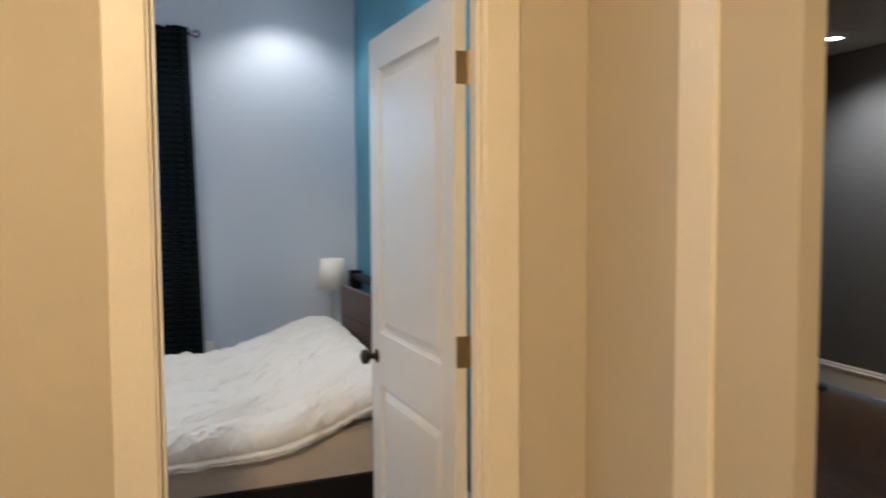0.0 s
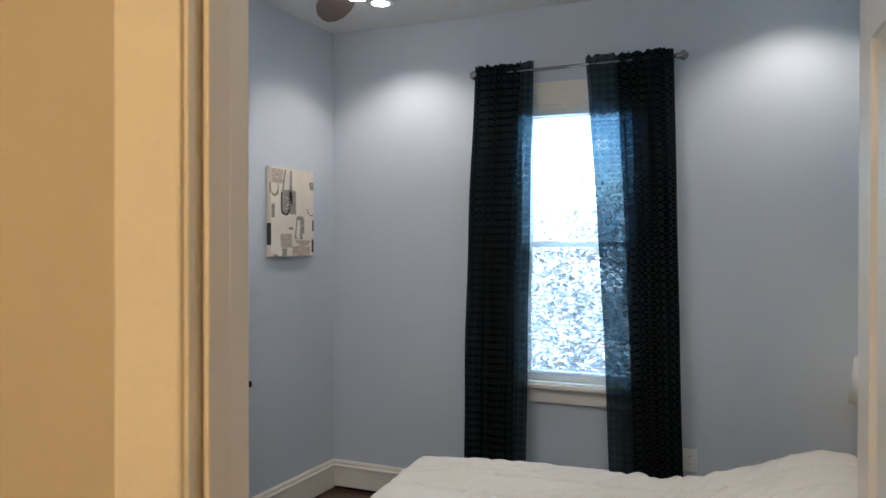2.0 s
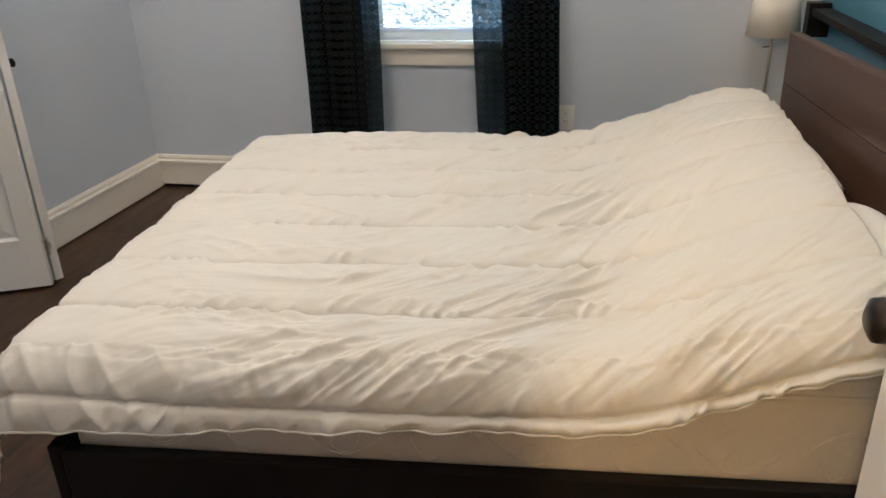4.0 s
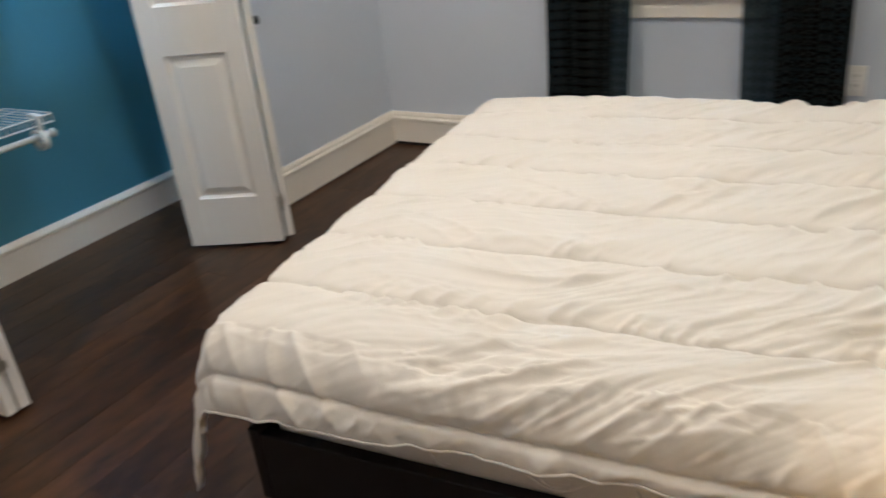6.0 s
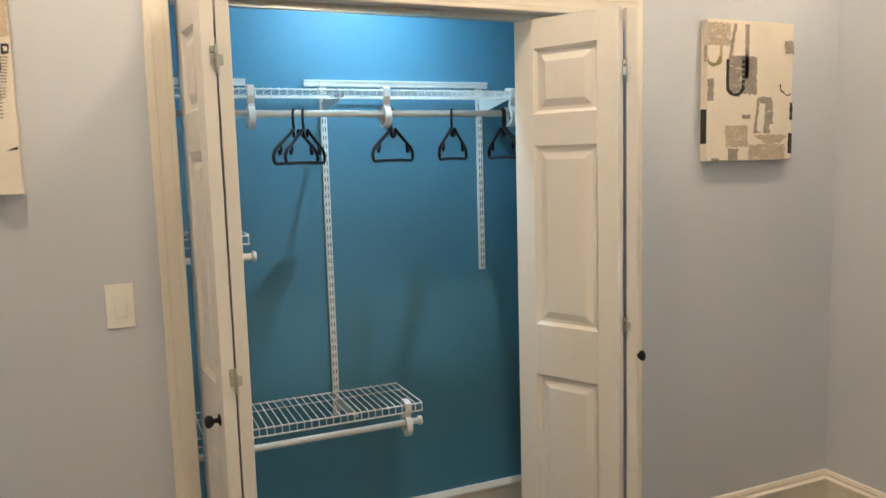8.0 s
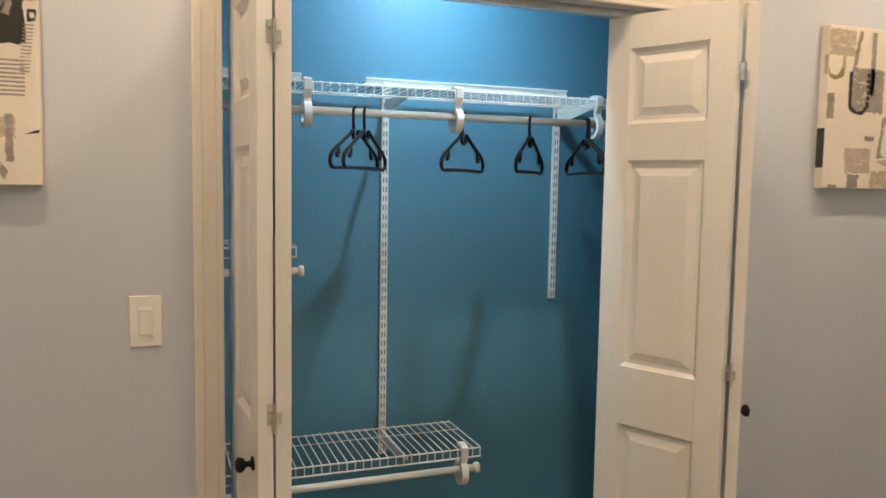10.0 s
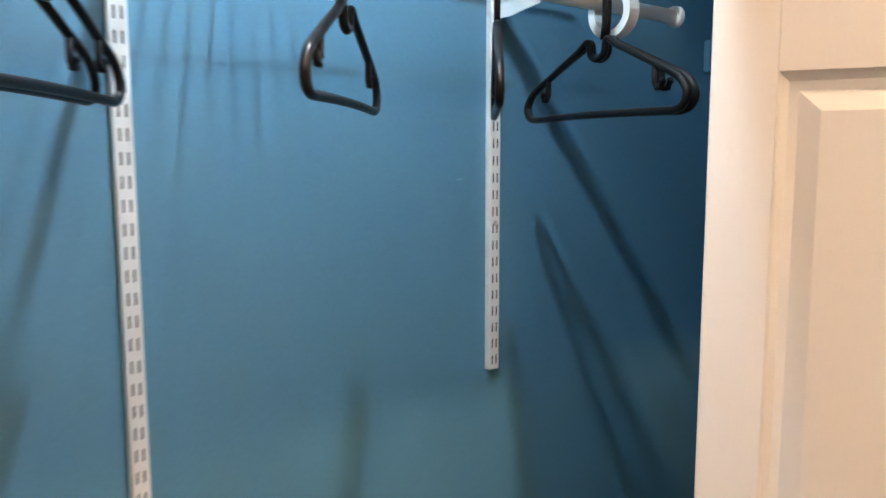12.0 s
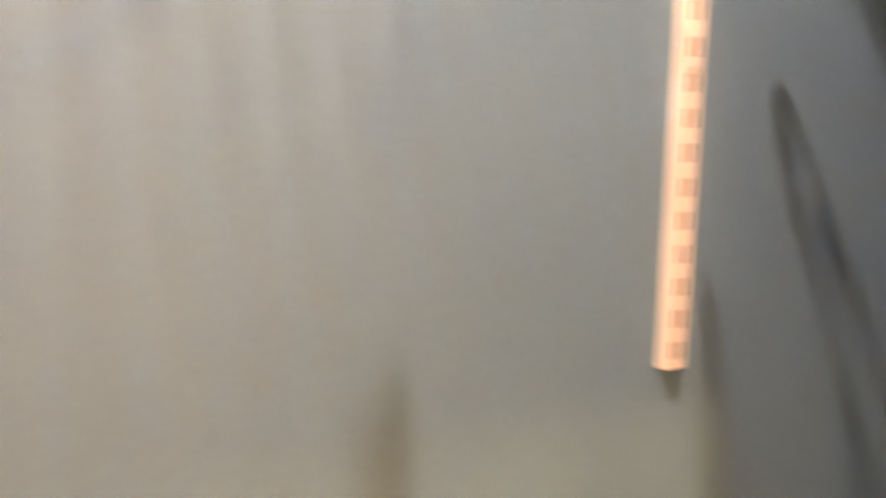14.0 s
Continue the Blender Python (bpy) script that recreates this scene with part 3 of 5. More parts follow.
def curtain(top, bottom, folds, seed, lean):
    """A gathered panel on the rod: pleats that loosen on the way down and a frilled heading. top, bottom: x ranges."""
    rnd = random.Random(seed)
    ph = [rnd.uniform(0, 6.28) for _ in range(6)]
    bm = bmesh.new()
    uv = bm.loops.layers.uv.new()
    nu, nv = 150, 90
    width = 0.43
    rows = []
    for j in range(nv + 1):
        v = j / nv
        z = 0.035 + v * (2.612 - 0.035)
        row = []
        for i in range(nu + 1):
            u = i / nu
            uu = u + 0.018 * math.sin(6.28 * 2.3 * u + ph[0]) + 0.012 * math.sin(v * 5 + ph[1]) * math.sin(6.28 * u)
            x0 = bottom[0] + (top[0] - bottom[0]) * v ** 1.5
            x1 = bottom[1] + (top[1] - bottom[1]) * v ** (1.0 if lean else 1.5)
            x0 += -0.012 * math.sin(math.pi * v) if not lean else 0
            amp = 0.012 + 0.006 * (1 - v)
            if v > 0.94:
                amp *= 1 - 0.35 * (v - 0.94) / 0.06
            calm = 1.0
            if lean == 1:
                calm = min(1.0, max(0.12, (u - 0.30) / 0.10, 1 - u * 14, (0.030 - abs(u - 0.60)) * -30 + 0.4 if abs(u - 0.60) < 0.035 else 0))
            if lean == 0 and u > 0.74:
                calm = max(0.12, 1 - (u - 0.74) / 0.05)
            y = RY - 0.012 + amp * calm * (math.sin(6.28 * folds * uu + ph[2]) + 0.12 * math.sin(6.28 * (2.3 * folds) * uu + ph[3] + 2 * v))
            y += 0.006 * math.sin(3 * v * 6.28 + ph[4] + 5 * u)
            dz = 0.0
            if v > 0.965:
                dz = (0.016 * noise.noise((u * 26, 0.3, ph[5])) + 0.008 * noise.noise((u * 70, 1.3, ph[5]))) * (v - 0.965) / 0.035
                y = RY + (y - RY) * 0.6 - 0.004
            pitch = (x1 - x0) / folds
            x = x0 + (x1 - x0) * u + 0.16 * pitch * calm * (1 - 0.5 * max(0, (v - 0.9) / 0.1)) * math.sin(2 * (6.28 * folds * uu + ph[2])) * min(1, u * 8, (1 - u) * 8)
            row.append(bm.verts.new((x, min(y, 4.806), z + dz)))
        rows.append(row)
    # the gathered part hangs doubled, the fold behind a little out of step with the one in front
    first, last = (0, int(0.76 * nu)) if not lean else (int(0.34 * nu), nu)
    behind = []
    for j, row in enumerate(rows):
        z0 = row[0].co.z
        behind.append([bm.verts.new((v.co.x, min(v.co.y + 0.012 + 0.005 * math.sin(40 * v.co.x + 3 * z0), 4.818), v.co.z)) for v in row])
    sheets = [(rows, 0, nu), (behind, first, last)]
    for rows, i0, i1, j in [(r_, a_, b_, j_) for r_, a_, b_ in sheets for j_ in range(nv)]:
        for i in range(i0, i1):
            f = bm.faces.new((rows[j][i], rows[j][i + 1], rows[j + 1][i + 1], rows[j + 1][i]))
            for loop, (a, b) in zip(f.loops, ((i, j), (i + 1, j), (i + 1, j + 1), (i, j + 1))):
                loop[uv].uv = (a / nu * width, b / nv * 2.58)
    bmesh.ops.delete(bm, geom=[v for v in bm.verts if not v.link_faces], context="VERTS")
    return bm


solo("curtain", curtain((-1.425, -1.073), (-1.490, -1.112), 5, 3, 0), M_SHEER, "dark sheer lattice-patterned curtain panel hanging from the rod", "curtain", "window curtains", smooth=True)
solo("curtain", curtain((-0.780, -0.312), (-0.640, -0.250), 6, 8, 1), M_SHEER, "dark sheer lattice-patterned curtain panel drawn aside", "curtain", "window curtains", smooth=True)

# ---- bed ----
BED = pose(-1.155, 2.350, 0, 0, 0, 5.3)
BL, BW = 1.90, 1.60


def bed_height(u, w):
    """Top of the covered bed: level foot, swelling over the pillows at the head."""
    t = min(max((u - 1.10) / 0.64, 0), 1)
    t = t * t * (3 - 2 * t)
    far = 0.55 + 0.45 * min(max((w - 0.15) / 0.9, 0), 1)
    return 0.555 + 0.018 * w / BW + (0.180 * t - 0.03 * max(0, (u - 1.62) / 0.28) ** 2) * (0.72 + 0.28 * far)


bed = thing("bed", BED, "black-brown bed frame with a walnut headboard", "bed")
part("side_rail", box(0, BL, 0.0, 0.03, 0.11, 0.291, 0.004), M_BEDFRAME, bed)
part("side_rail", box(0, BL, BW - 0.03, BW, 0.11, 0.30, 0.004), M_BEDFRAME, bed)
part("foot_rail", box(-0.03, -0.001, 0.0, BW, 0.11, 0.30, 0.004), M_BEDFRAME, bed)
part("slat_base", box(0.0, BL, 0.031, BW - 0.031, 0.17, 0.20, 0.002), M_BEDFRAME, bed)
for u in (0.03, BL - 0.09):
    for w in (0.035, BW - 0.095):
        part("leg", box(u, u + 0.06, w, w + 0.06, 0, 0.168, 0.004), M_BEDFRAME, bed)
hb = part("headboard", box(1.925, 1.965, -0.03, 1.775, 0.36, 0.905, 0.008), M_HEAD, bed, "walnut veneer headboard with a worn top edge")
for z in (0.54, 0.72):
    part("groove", box(1.9245, 1.926, -0.02, 1.765, z, z + 0.003), M_GAP, hb)
for w in (-0.055,):
    part("post", box(1.905, 1.965, w, w + 0.024, 0, 0.90, 0.004), M_BEDFRAME, bed, "black headboard post")
mt = thing("mattress", BED, "taupe quilted knit mattress on the bed frame", "mattress")
part("core", box(0.012, 1.90, 0.035, BW - 0.035, 0.202, 0.50, 0.03), M_MATTRESS, mt)
for z in (0.222, 0.482):
    loop = [(0.03, 0.034, z), (1.88, 0.034, z), (1.902, 0.056, z), (1.902, BW - 0.056, z), (1.88, BW - 0.034, z), (0.03, BW - 0.034, z), (0.010, BW - 0.056, z), (0.010, 0.056, z)]
    part("tape_edge", tube(loop, 0.006, closed=True), M_MATTRESS, mt)
vine = bmesh.new()
for k in range(9):
    u0 = 0.14 + 0.20 * k
    s_ = 1 if k % 2 else -1
    tube([(u0 + 0.17 * q / 14, 0.0345, 0.35 + s_ * 0.055 * math.sin(q / 14 * 3.14)) for q in range(15)], 0.0022, vine, seg=5)
    tube([(u0 + 0.08 + 0.035 * math.cos(a_) * (1 - a_ / 9), 0.0345, 0.35 + s_ * (0.02 + 0.035 * math.sin(a_) * (1 - a_ / 9))) for a_ in [q * 0.45 for q in range(13)]], 0.0022, vine, seg=5)
    tube([(u0 + 0.03 + 0.05 * q / 8, 0.0345, 0.35 - s_ * (0.01 + 0.05 * math.sin(q / 8 * 2.2))) for q in range(9)], 0.002, vine, seg=5)
part("quilt_stitching", vine, M_MATTRESS, mt, "raised vine stitching on the mattress side")


def pillow(m, label):
    bm = bmesh.new()
    n = 22
    grid = {}
    for s in (1, -1):
        for i in range(n + 1):
            for j in range(n + 1):
                a, b = 2 * i / n - 1, 2 * j / n - 1
                if s == -1 and (i in (0, n) or j in (0, n)):
                    grid[s, i, j] = grid[1, i, j]
                    continue
                h = 0.075 * ((1 - a ** 4) * (1 - b ** 4)) ** 0.55
                grid[s, i, j] = bm.verts.new((0.22 * a * (1 - 0.06 * b * b), 0.33 * b * (1 - 0.08 * a * a), s * h * (1 + 0.08 * noise.noise((a * 3, b * 3, s)))))
    for s in (1, -1):
        for i in range(n):
            for j in range(n):
                bm.faces.new([grid[s, i + p, j + q] for p, q in ((0, 0), (1, 0), (1, 1), (0, 1))])
    ob = solo("pillow", bm, M_SHEET, label, "pillow", "bed pillows", smooth=True)
    ob.matrix_world = BED @ m
    return ob


pillow(pose(1.66, 0.40, 0.565, 0, -14, 3), "white cotton pillow under the comforter by the headboard")
pillow(pose(1.66, 1.16, 0.565, 0, -14, -2), "white cotton pillow under the comforter by the headboard")


def crest(a, b, c, sharp):
    """A field of thin ridges between broad shallow hollows, 0 to 1."""
    return (1 - min(1.0, abs(noise.noise((a, b, c))) * 2.2)) ** sharp


def clamp(v, lo=0.0, hi=1.0):
    return min(hi, max(lo, v))


def comforter():
    """A quilted cover laid over the bed: it falls over the near side and the foot, with stitched rows and drawn wrinkles."""
    bm = bmesh.new()
    nu, nw = 520, 460
    over_foot, over_far = 0.33, 0.16
    rows = []
    seams = [-0.085, 0.20, 0.45, 0.69, 0.93, 1.17, 1.41]

    def fold(s, edge, r, flare=0.18):
        d = edge - s
        if d <= 0:
            return s, 0.0
        if d < r * math.pi / 2:
            return edge - r * math.sin(d / r), -r * (1 - math.cos(d / r))
        return edge - r - flare * (d - r * math.pi / 2), -r - (d - r * math.pi / 2)

    for i in range(nu + 1):
        row = []
        su = -over_foot + (1.66 + over_foot) * i / nu
        scallop = 0.008 * noise.noise((su * 7.0, 0.5, 3.3)) + 0.006 * noise.noise((su * 17.0, 0.2, 8.1))
        for j in range(nw + 1):
            su = -over_foot + (1.66 + 0.13 * min(1.0, 1.3 * j / nw) + over_foot) * i / nu
            drop = 0.166 - 0.045 * clamp(su / 0.9) - 0.035 * clamp((su - 0.9) / 0.85) ** 1.4 + scallop
            sw = -drop + (BW + drop + over_far) * j / nw
            r = 0.120 if sw < 0.5 else 0.075
            u, zu = fold(su, -0.030, 0.085, 0.34)
            w, zw = fold(sw, 0.075, r)
            if sw > BW - 0.05:
                w2, zw = fold(2 * (BW - 0.05) - sw, BW - 0.05, r)
                w = 2 * (BW - 0.05) - w2
            z = bed_height(max(u, 0), clamp(w, 0, BW)) + zu + zw
            wav = 0.012 * math.sin(su * 3.1) + 0.010 * noise.noise((su * 4, 0.0, 2.0))
            off, row_id = min((abs(sw + wav - s), k) for k, s in enumerate(seams))
            near, side = off, 1.0 if sw + wav > seams[row_id] else -1.0
            calm = clamp((1.80 - su) / 0.45, 0.35) * clamp((su + 0.06) / 0.16, 0.45)
            # rounded rows between crisp stitched grooves
            q = (0.013 * (1 - math.exp(-(near / 0.030) ** 1.2)) + 0.011 * (1 - math.exp(-(near / 0.006) ** 2)) - 0.006) * (0.35 + 0.65 * calm)
            # short puckers that run out from the stitching at a slant
            g = su * 15.0 - side * 8.0 * near + 9.7 * row_id + 3.1 * side + 0.8 * noise.noise((su * 5, sw * 5, 2.2))
            q += calm * 0.017 * math.exp(-((near - 0.010) / 0.042) ** 2) * (crest(g * 1.15, near * 4, row_id * 2.0 + 0.4 * side, 1.6) - 0.45) * clamp(0.45 + 1.4 * noise.noise((su * 3.2, row_id * 1.7, side)), 0.1)
            # drawn folds: nearly lengthwise at the foot, swinging up towards the pillows and the near edge
            bend = 0.11 * noise.noise((su * 1.7, sw * 1.5, 1.7)) + 0.022 * noise.noise((su * 4.5, sw * 4.0, 5.2))
            lean = 0.20 * su + 0.42 * max(0.0, su - 0.35) ** 2 + 0.30 * clamp((0.35 - sw) / 0.45) * su
            across = sw + bend - lean
            along = su + 0.35 * sw
            keep = calm * (0.35 + 0.65 * (1 - math.exp(-(near / 0.025) ** 2))) * (1.0 if sw > 0.0 else 0.55)
            m1 = clamp(0.50 + 1.5 * noise.noise((along * 2.4, across * 3.4, 9.0)))
            m2 = clamp(0.42 + 1.7 * noise.noise((along * 3.2, across * 4.4, 19.0)))
            m3 = clamp(0.40 + 1.7 * noise.noise((along * 3.0, across * 3.6, 29.0)))
            q += 0.010 * keep * noise.noise((along * 1.6, across * 6.0, 0.3))
            q += 0.0190 * keep * m1 * (crest(along * 0.9, across * 10.5, 3.1, 1.7) - 0.38)
            tilt = across - 0.42 * su
            q += 0.0115 * keep * m2 * (crest(along * 1.3, tilt * 19.0, 7.7, 1.8) - 0.36)
            back = across + 0.50 * su
            q += 0.0065 * keep * m3 * (crest(along * 1.6, back * 19.0, 13.3, 1.8) - 0.36)
            q += 0.0026 * keep * (crest(along * 2.6, (across - 0.15 * su) * 40.0, 14.1, 1.5) - 0.4)
            if zw < -0.01 and sw < 0.5:
                # puffed band below the last stitching, gathered at the hem
                t = clamp((sw + drop) / max(0.02, drop - 0.085))
                q += 0.009 * math.sin(math.pi * t) * (1 if sw < -0.085 else 0)
                q += 0.012 * (crest((su + 0.5 * sw) * 9.0, sw * 4, 7.7, 1.5) - 0.4) + 0.004 * noise.noise((su * 34 + sw * 14, sw * 10, 5.0))
            if zu < -0.01:
                q *= 0.6
                q += 0.008 * noise.noise((su * 8, sw * 15, 7.7))
            lift = Vector((0, 0, 1))
            if zw < 0:
                k = min(1, -zw / r)
                lift = Vector((0, -k if sw < 0.5 else k, 1.0 - 0.85 * k))
            if zu < 0:
                k = min(1, -zu / r)
                lift = Vector((-k, lift.y, min(lift.z, 1.0 - 0.85 * k)))
            lift.normalize()
            row.append(bm.verts.new(Vector((u, w, z)) + lift * (q - 0.014)))
        rows.append(row)
    for i in range(nu):
        for j in range(nw):
            bm.faces.new((rows[i][j], rows[i + 1][j], rows[i + 1][j + 1], rows[i][j + 1]))
    return bm, [r[0].co.copy() for r in rows]


bm, edge = comforter()
cf = solo("comforter", bm, M_DUVET, "white quilted cotton comforter, rumpled, spread over the bed", "comforter", smooth=True)
cf.matrix_world = BED
sol = cf.modifiers.new("thickness", "SOLIDIFY")
sol.thickness, sol.offset = 0.014, -1
part("piping", tube([p + Vector((0, -0.002, 0.0)) for p in edge[::3]], 0.0026, seg=6), M_DUVET, cf, "white corded edge", True)

# ---- closet fittings ----
SX = CB + 0.012      # front face of the standards
def standard(y, z0, z1):
    ob = thing("shelf_standard", pose(CB, y, 0), "white steel double-slotted shelf standard screwed to the blue wall", "shelf standard", "closet standards")
    bm = bmesh.new()
    outline = [(0.0005, -0.0125), (0.0118, -0.0125), (0.0130, -0.0113), (0.0130, 0.0113), (0.0118, 0.0125), (0.0005, 0.0125), (0.0005, 0.0105), (0.0112, 0.0105), (0.0112, -0.0105), (0.0005, -0.0105)]
    low, high = [[bm.verts.new((px, py, pz)) for px, py in outline] for pz in (z0, z1)]
    bm.faces.new(low)
    bm.faces.new(high[::-1])
    for k in range(len(outline)):
        bm.faces.new((low[k], low[(k + 1) % 10], high[(k + 1) % 10], high[k]))
    rail = part("channel", bm, M_WIRE, ob)
    me = None
    z = z0 + 0.018
    while z < z1 - 0.01:
        for dy in (-0.0048, 0.0048):
            if me is None:
                me = mesh_of("slot", box(0.0122, 0.01325, -0.0014, 0.0014, -0.0085, 0.0085), M_GAP)
            s = new("slot", me)
            s.parent = rail
            s.location = (0, dy, z)
        z += 0.0311
    for z in [q for q in (z1 - 0.10, z0 + 0.2765, z0 + 0.70, z0 + 0.26) if z0 < q < z1][:2]:
        part("screw", lathe([(0.005, 0.012), (0.005, 0.0145), (0.002, 0.0155)], seg=10, m=pose(0, 0, z) @ pose(0, 0, 0, 0, 90, 0)), M_STEEL, rail, "steel screw head")
    return ob


standard(2.882, 0.56, 1.845)
standard(3.534, 1.083, 1.845)
standard(2.250, 0.56, 1.845)


def hang_rail(y0, y1):
    bm = box(CB, CB + 0.010, y0, y1, 1.826, 1.850, 0.001)
    box(CB + 0.010, CB + 0.017, y0, y1, 1.843, 1.850, 0.001, bm=bm)
    box(CB + 0.010, CB + 0.017, y0, y1, 1.826, 1.831, 0.001, bm=bm)
    return solo("hang_track", bm, M_WIRE, "white steel hang track on the closet back wall", "hang track", "closet tracks")


hang_rail(2.812, 3.572)
hang_rail(1.90, 2.600)


def wire_shelf(y0, y1, z, xf, label):
    ob = thing("wire_shelf", pose(0, 0, z), label, "wire shelf", "closet shelves")
    xb = CB + 0.022
    for x, dz, r in ((xb, 0, 0.0028), (xb + 0.078, -0.003, 0.0018), (xf, 0, 0.0028), (xf + 0.001, -0.028, 0.0028)):
        part("rail", tube([(x, y0, dz), (x, y1, dz)], r), M_WIRE, ob)
    bm = tube([(xb - 0.004, 0, 0.0035), (xf - 0.004, 0, 0.0035), (xf + 0.001, 0, 0.001), (xf + 0.003, 0, -0.006), (xf + 0.003, 0, -0.030)], 0.0019, seg=6)
    me = mesh_of("wire", bm, M_WIRE)
    n = int((y1 - y0 - 0.006) / 0.0256)
    for k in range(n + 1):
        s = new("wire", me)
        s.parent = ob
        s.location = (0, y0 + 0.003 + (y1 - y0 - 0.006) * k / n, 0)
    return ob


SHELF_F, ROD_X = -2.762, -2.780
wire_shelf(1.78, 3.715, 1.786, SHELF_F, "white coated wire shelf running the length of the closet")
wire_shelf(1.78, 3.128, 0.654, SHELF_F, "short low white coated wire shelf")
wire_shelf(1.78, 2.535, 1.312, SHELF_F, "short white coated wire shelf at mid height")


def bracket(y, z):
    bm = bmesh.new()
    pts = [(SX + 0.002, -0.055), (SX + 0.002, -0.003), (SX + 0.285, -0.003), (SX + 0.285, -0.014), (SX + 0.04, -0.055)]
    for a, b in (((y - 0.0015), (y + 0.0015)),):
        lo = [bm.verts.new((x, a, z + h)) for x, h in pts]
        hi = [bm.verts.new((x, b, z + h)) for x, h in pts]
        bm.faces.new(lo)
        bm.faces.new(hi[::-1])
        for k in range(len(pts)):
            bm.faces.new((lo[k], lo[(k + 1) % 5], hi[(k + 1) % 5], hi[k]))
    return solo("shelf_bracket", bm, M_WIRE, "white steel cantilever bracket under a wire shelf", "shelf bracket", "shelf brackets")


for y, z in ((2.882, 1.782), (3.534, 1.782), (2.882, 0.650), (2.250, 0.650), (2.250, 1.308), (2.250, 1.782)):
    bracket(y, z)


def hanging_rod(y0, y1, z, label):
    ob = thing("closet_rod", None, label, "closet rod", "closet rods")
    part("bar", tube([(ROD_X, y0, z), (ROD_X, y1, z)], 0.0115, seg=16), M_WIRE, ob, smooth=True)
    part("end_cap", lathe([(0.014, 0), (0.017, 0.004), (0.0175, 0.012), (0.015, 0.016)], seg=18, m=pose(ROD_X, y1 - 0.004, z, -90, 0, 0)), M_WIRE, ob, smooth=True)
    return ob


def rod_loop(y, z_rod, z_shelf):
    """A moulded loop that hangs from the shelf's lip and carries the rod."""
    bm = bmesh.new()
    c, r, wide = Vector((ROD_X, y, z_rod - 0.010)), 0.034, 0.011
    ring = [c + Vector((r * math.sin(a), 0, -r * math.cos(a))) for a in [math.radians(d) for d in range(-150, 151, 12)]]
    tip = [Vector((SHELF_F - 0.004, y, z_shelf - 0.045)), Vector((SHELF_F + 0.006, y, z_shelf - 0.02)), Vector((SHELF_F + 0.007, y, z_shelf + 0.004)), Vector((SHELF_F - 0.010, y, z_shelf + 0.009)), Vector((SHELF_F - 0.035, y, z_shelf + 0.008))]
    pts = ring[::-1][::-1] + tip
    for off in (0,):
        lo = []
        for i, p in enumerate(pts):
            a, b = pts[max(i - 1, 0)], pts[min(i + 1, len(pts) - 1)]
            d = (b - a).normalized()
            nrm = Vector((-d.z, 0, d.x)) * 0.006
            lo.append([bm.verts.new(p + nrm + Vector((0, -wide, 0))), bm.verts.new(p + nrm + Vector((0, wide, 0))), bm.verts.new(p - nrm + Vector((0, wide, 0))), bm.verts.new(p - nrm + Vector((0, -wide, 0)))])
        for a, b in zip(lo, lo[1:]):
            for k in range(4):
                bm.faces.new((a[k], a[(k + 1) % 4], b[(k + 1) % 4], b[k]))
        bm.faces.new(lo[0])
        bm.faces.new(lo[-1][::-1])
    return solo("rod_support", bm, M_WIRE, "white moulded hook that carries the closet rod", "rod support", "rod supports")


hanging_rod(1.80, 3.676, 1.708, "white closet rod under the long wire shelf")
hanging_rod(1.80, 3.118, 0.582, "white closet rod under the low wire shelf")
hanging_rod(1.80, 2.545, 1.240, "white closet rod under the middle wire shelf")
for y in (2.565, 3.03, 3.526, 2.0):
    rod_loop(y, 1.708, 1.786)
rod_loop(3.07, 0.582, 0.654)
rod_loop(2.0, 0.582, 0.654)
rod_loop(2.48, 1.240, 1.312)


def rounded(loop, n=4):
    """The closed line with its corners smoothed by a spline."""
    out, m = [], len(loop)
    for i in range(m):
        a, b, c, d = (Vector(loop[(i + k) % m]) for k in (-1, 0, 1, 2))
        for q in range(n):
            t = q / n
            out.append(0.5 * (2 * b + (c - a) * t + (2 * a - 5 * b + 4 * c - d) * t * t + (3 * b - a - 3 * c + d) * t ** 3))
    return out


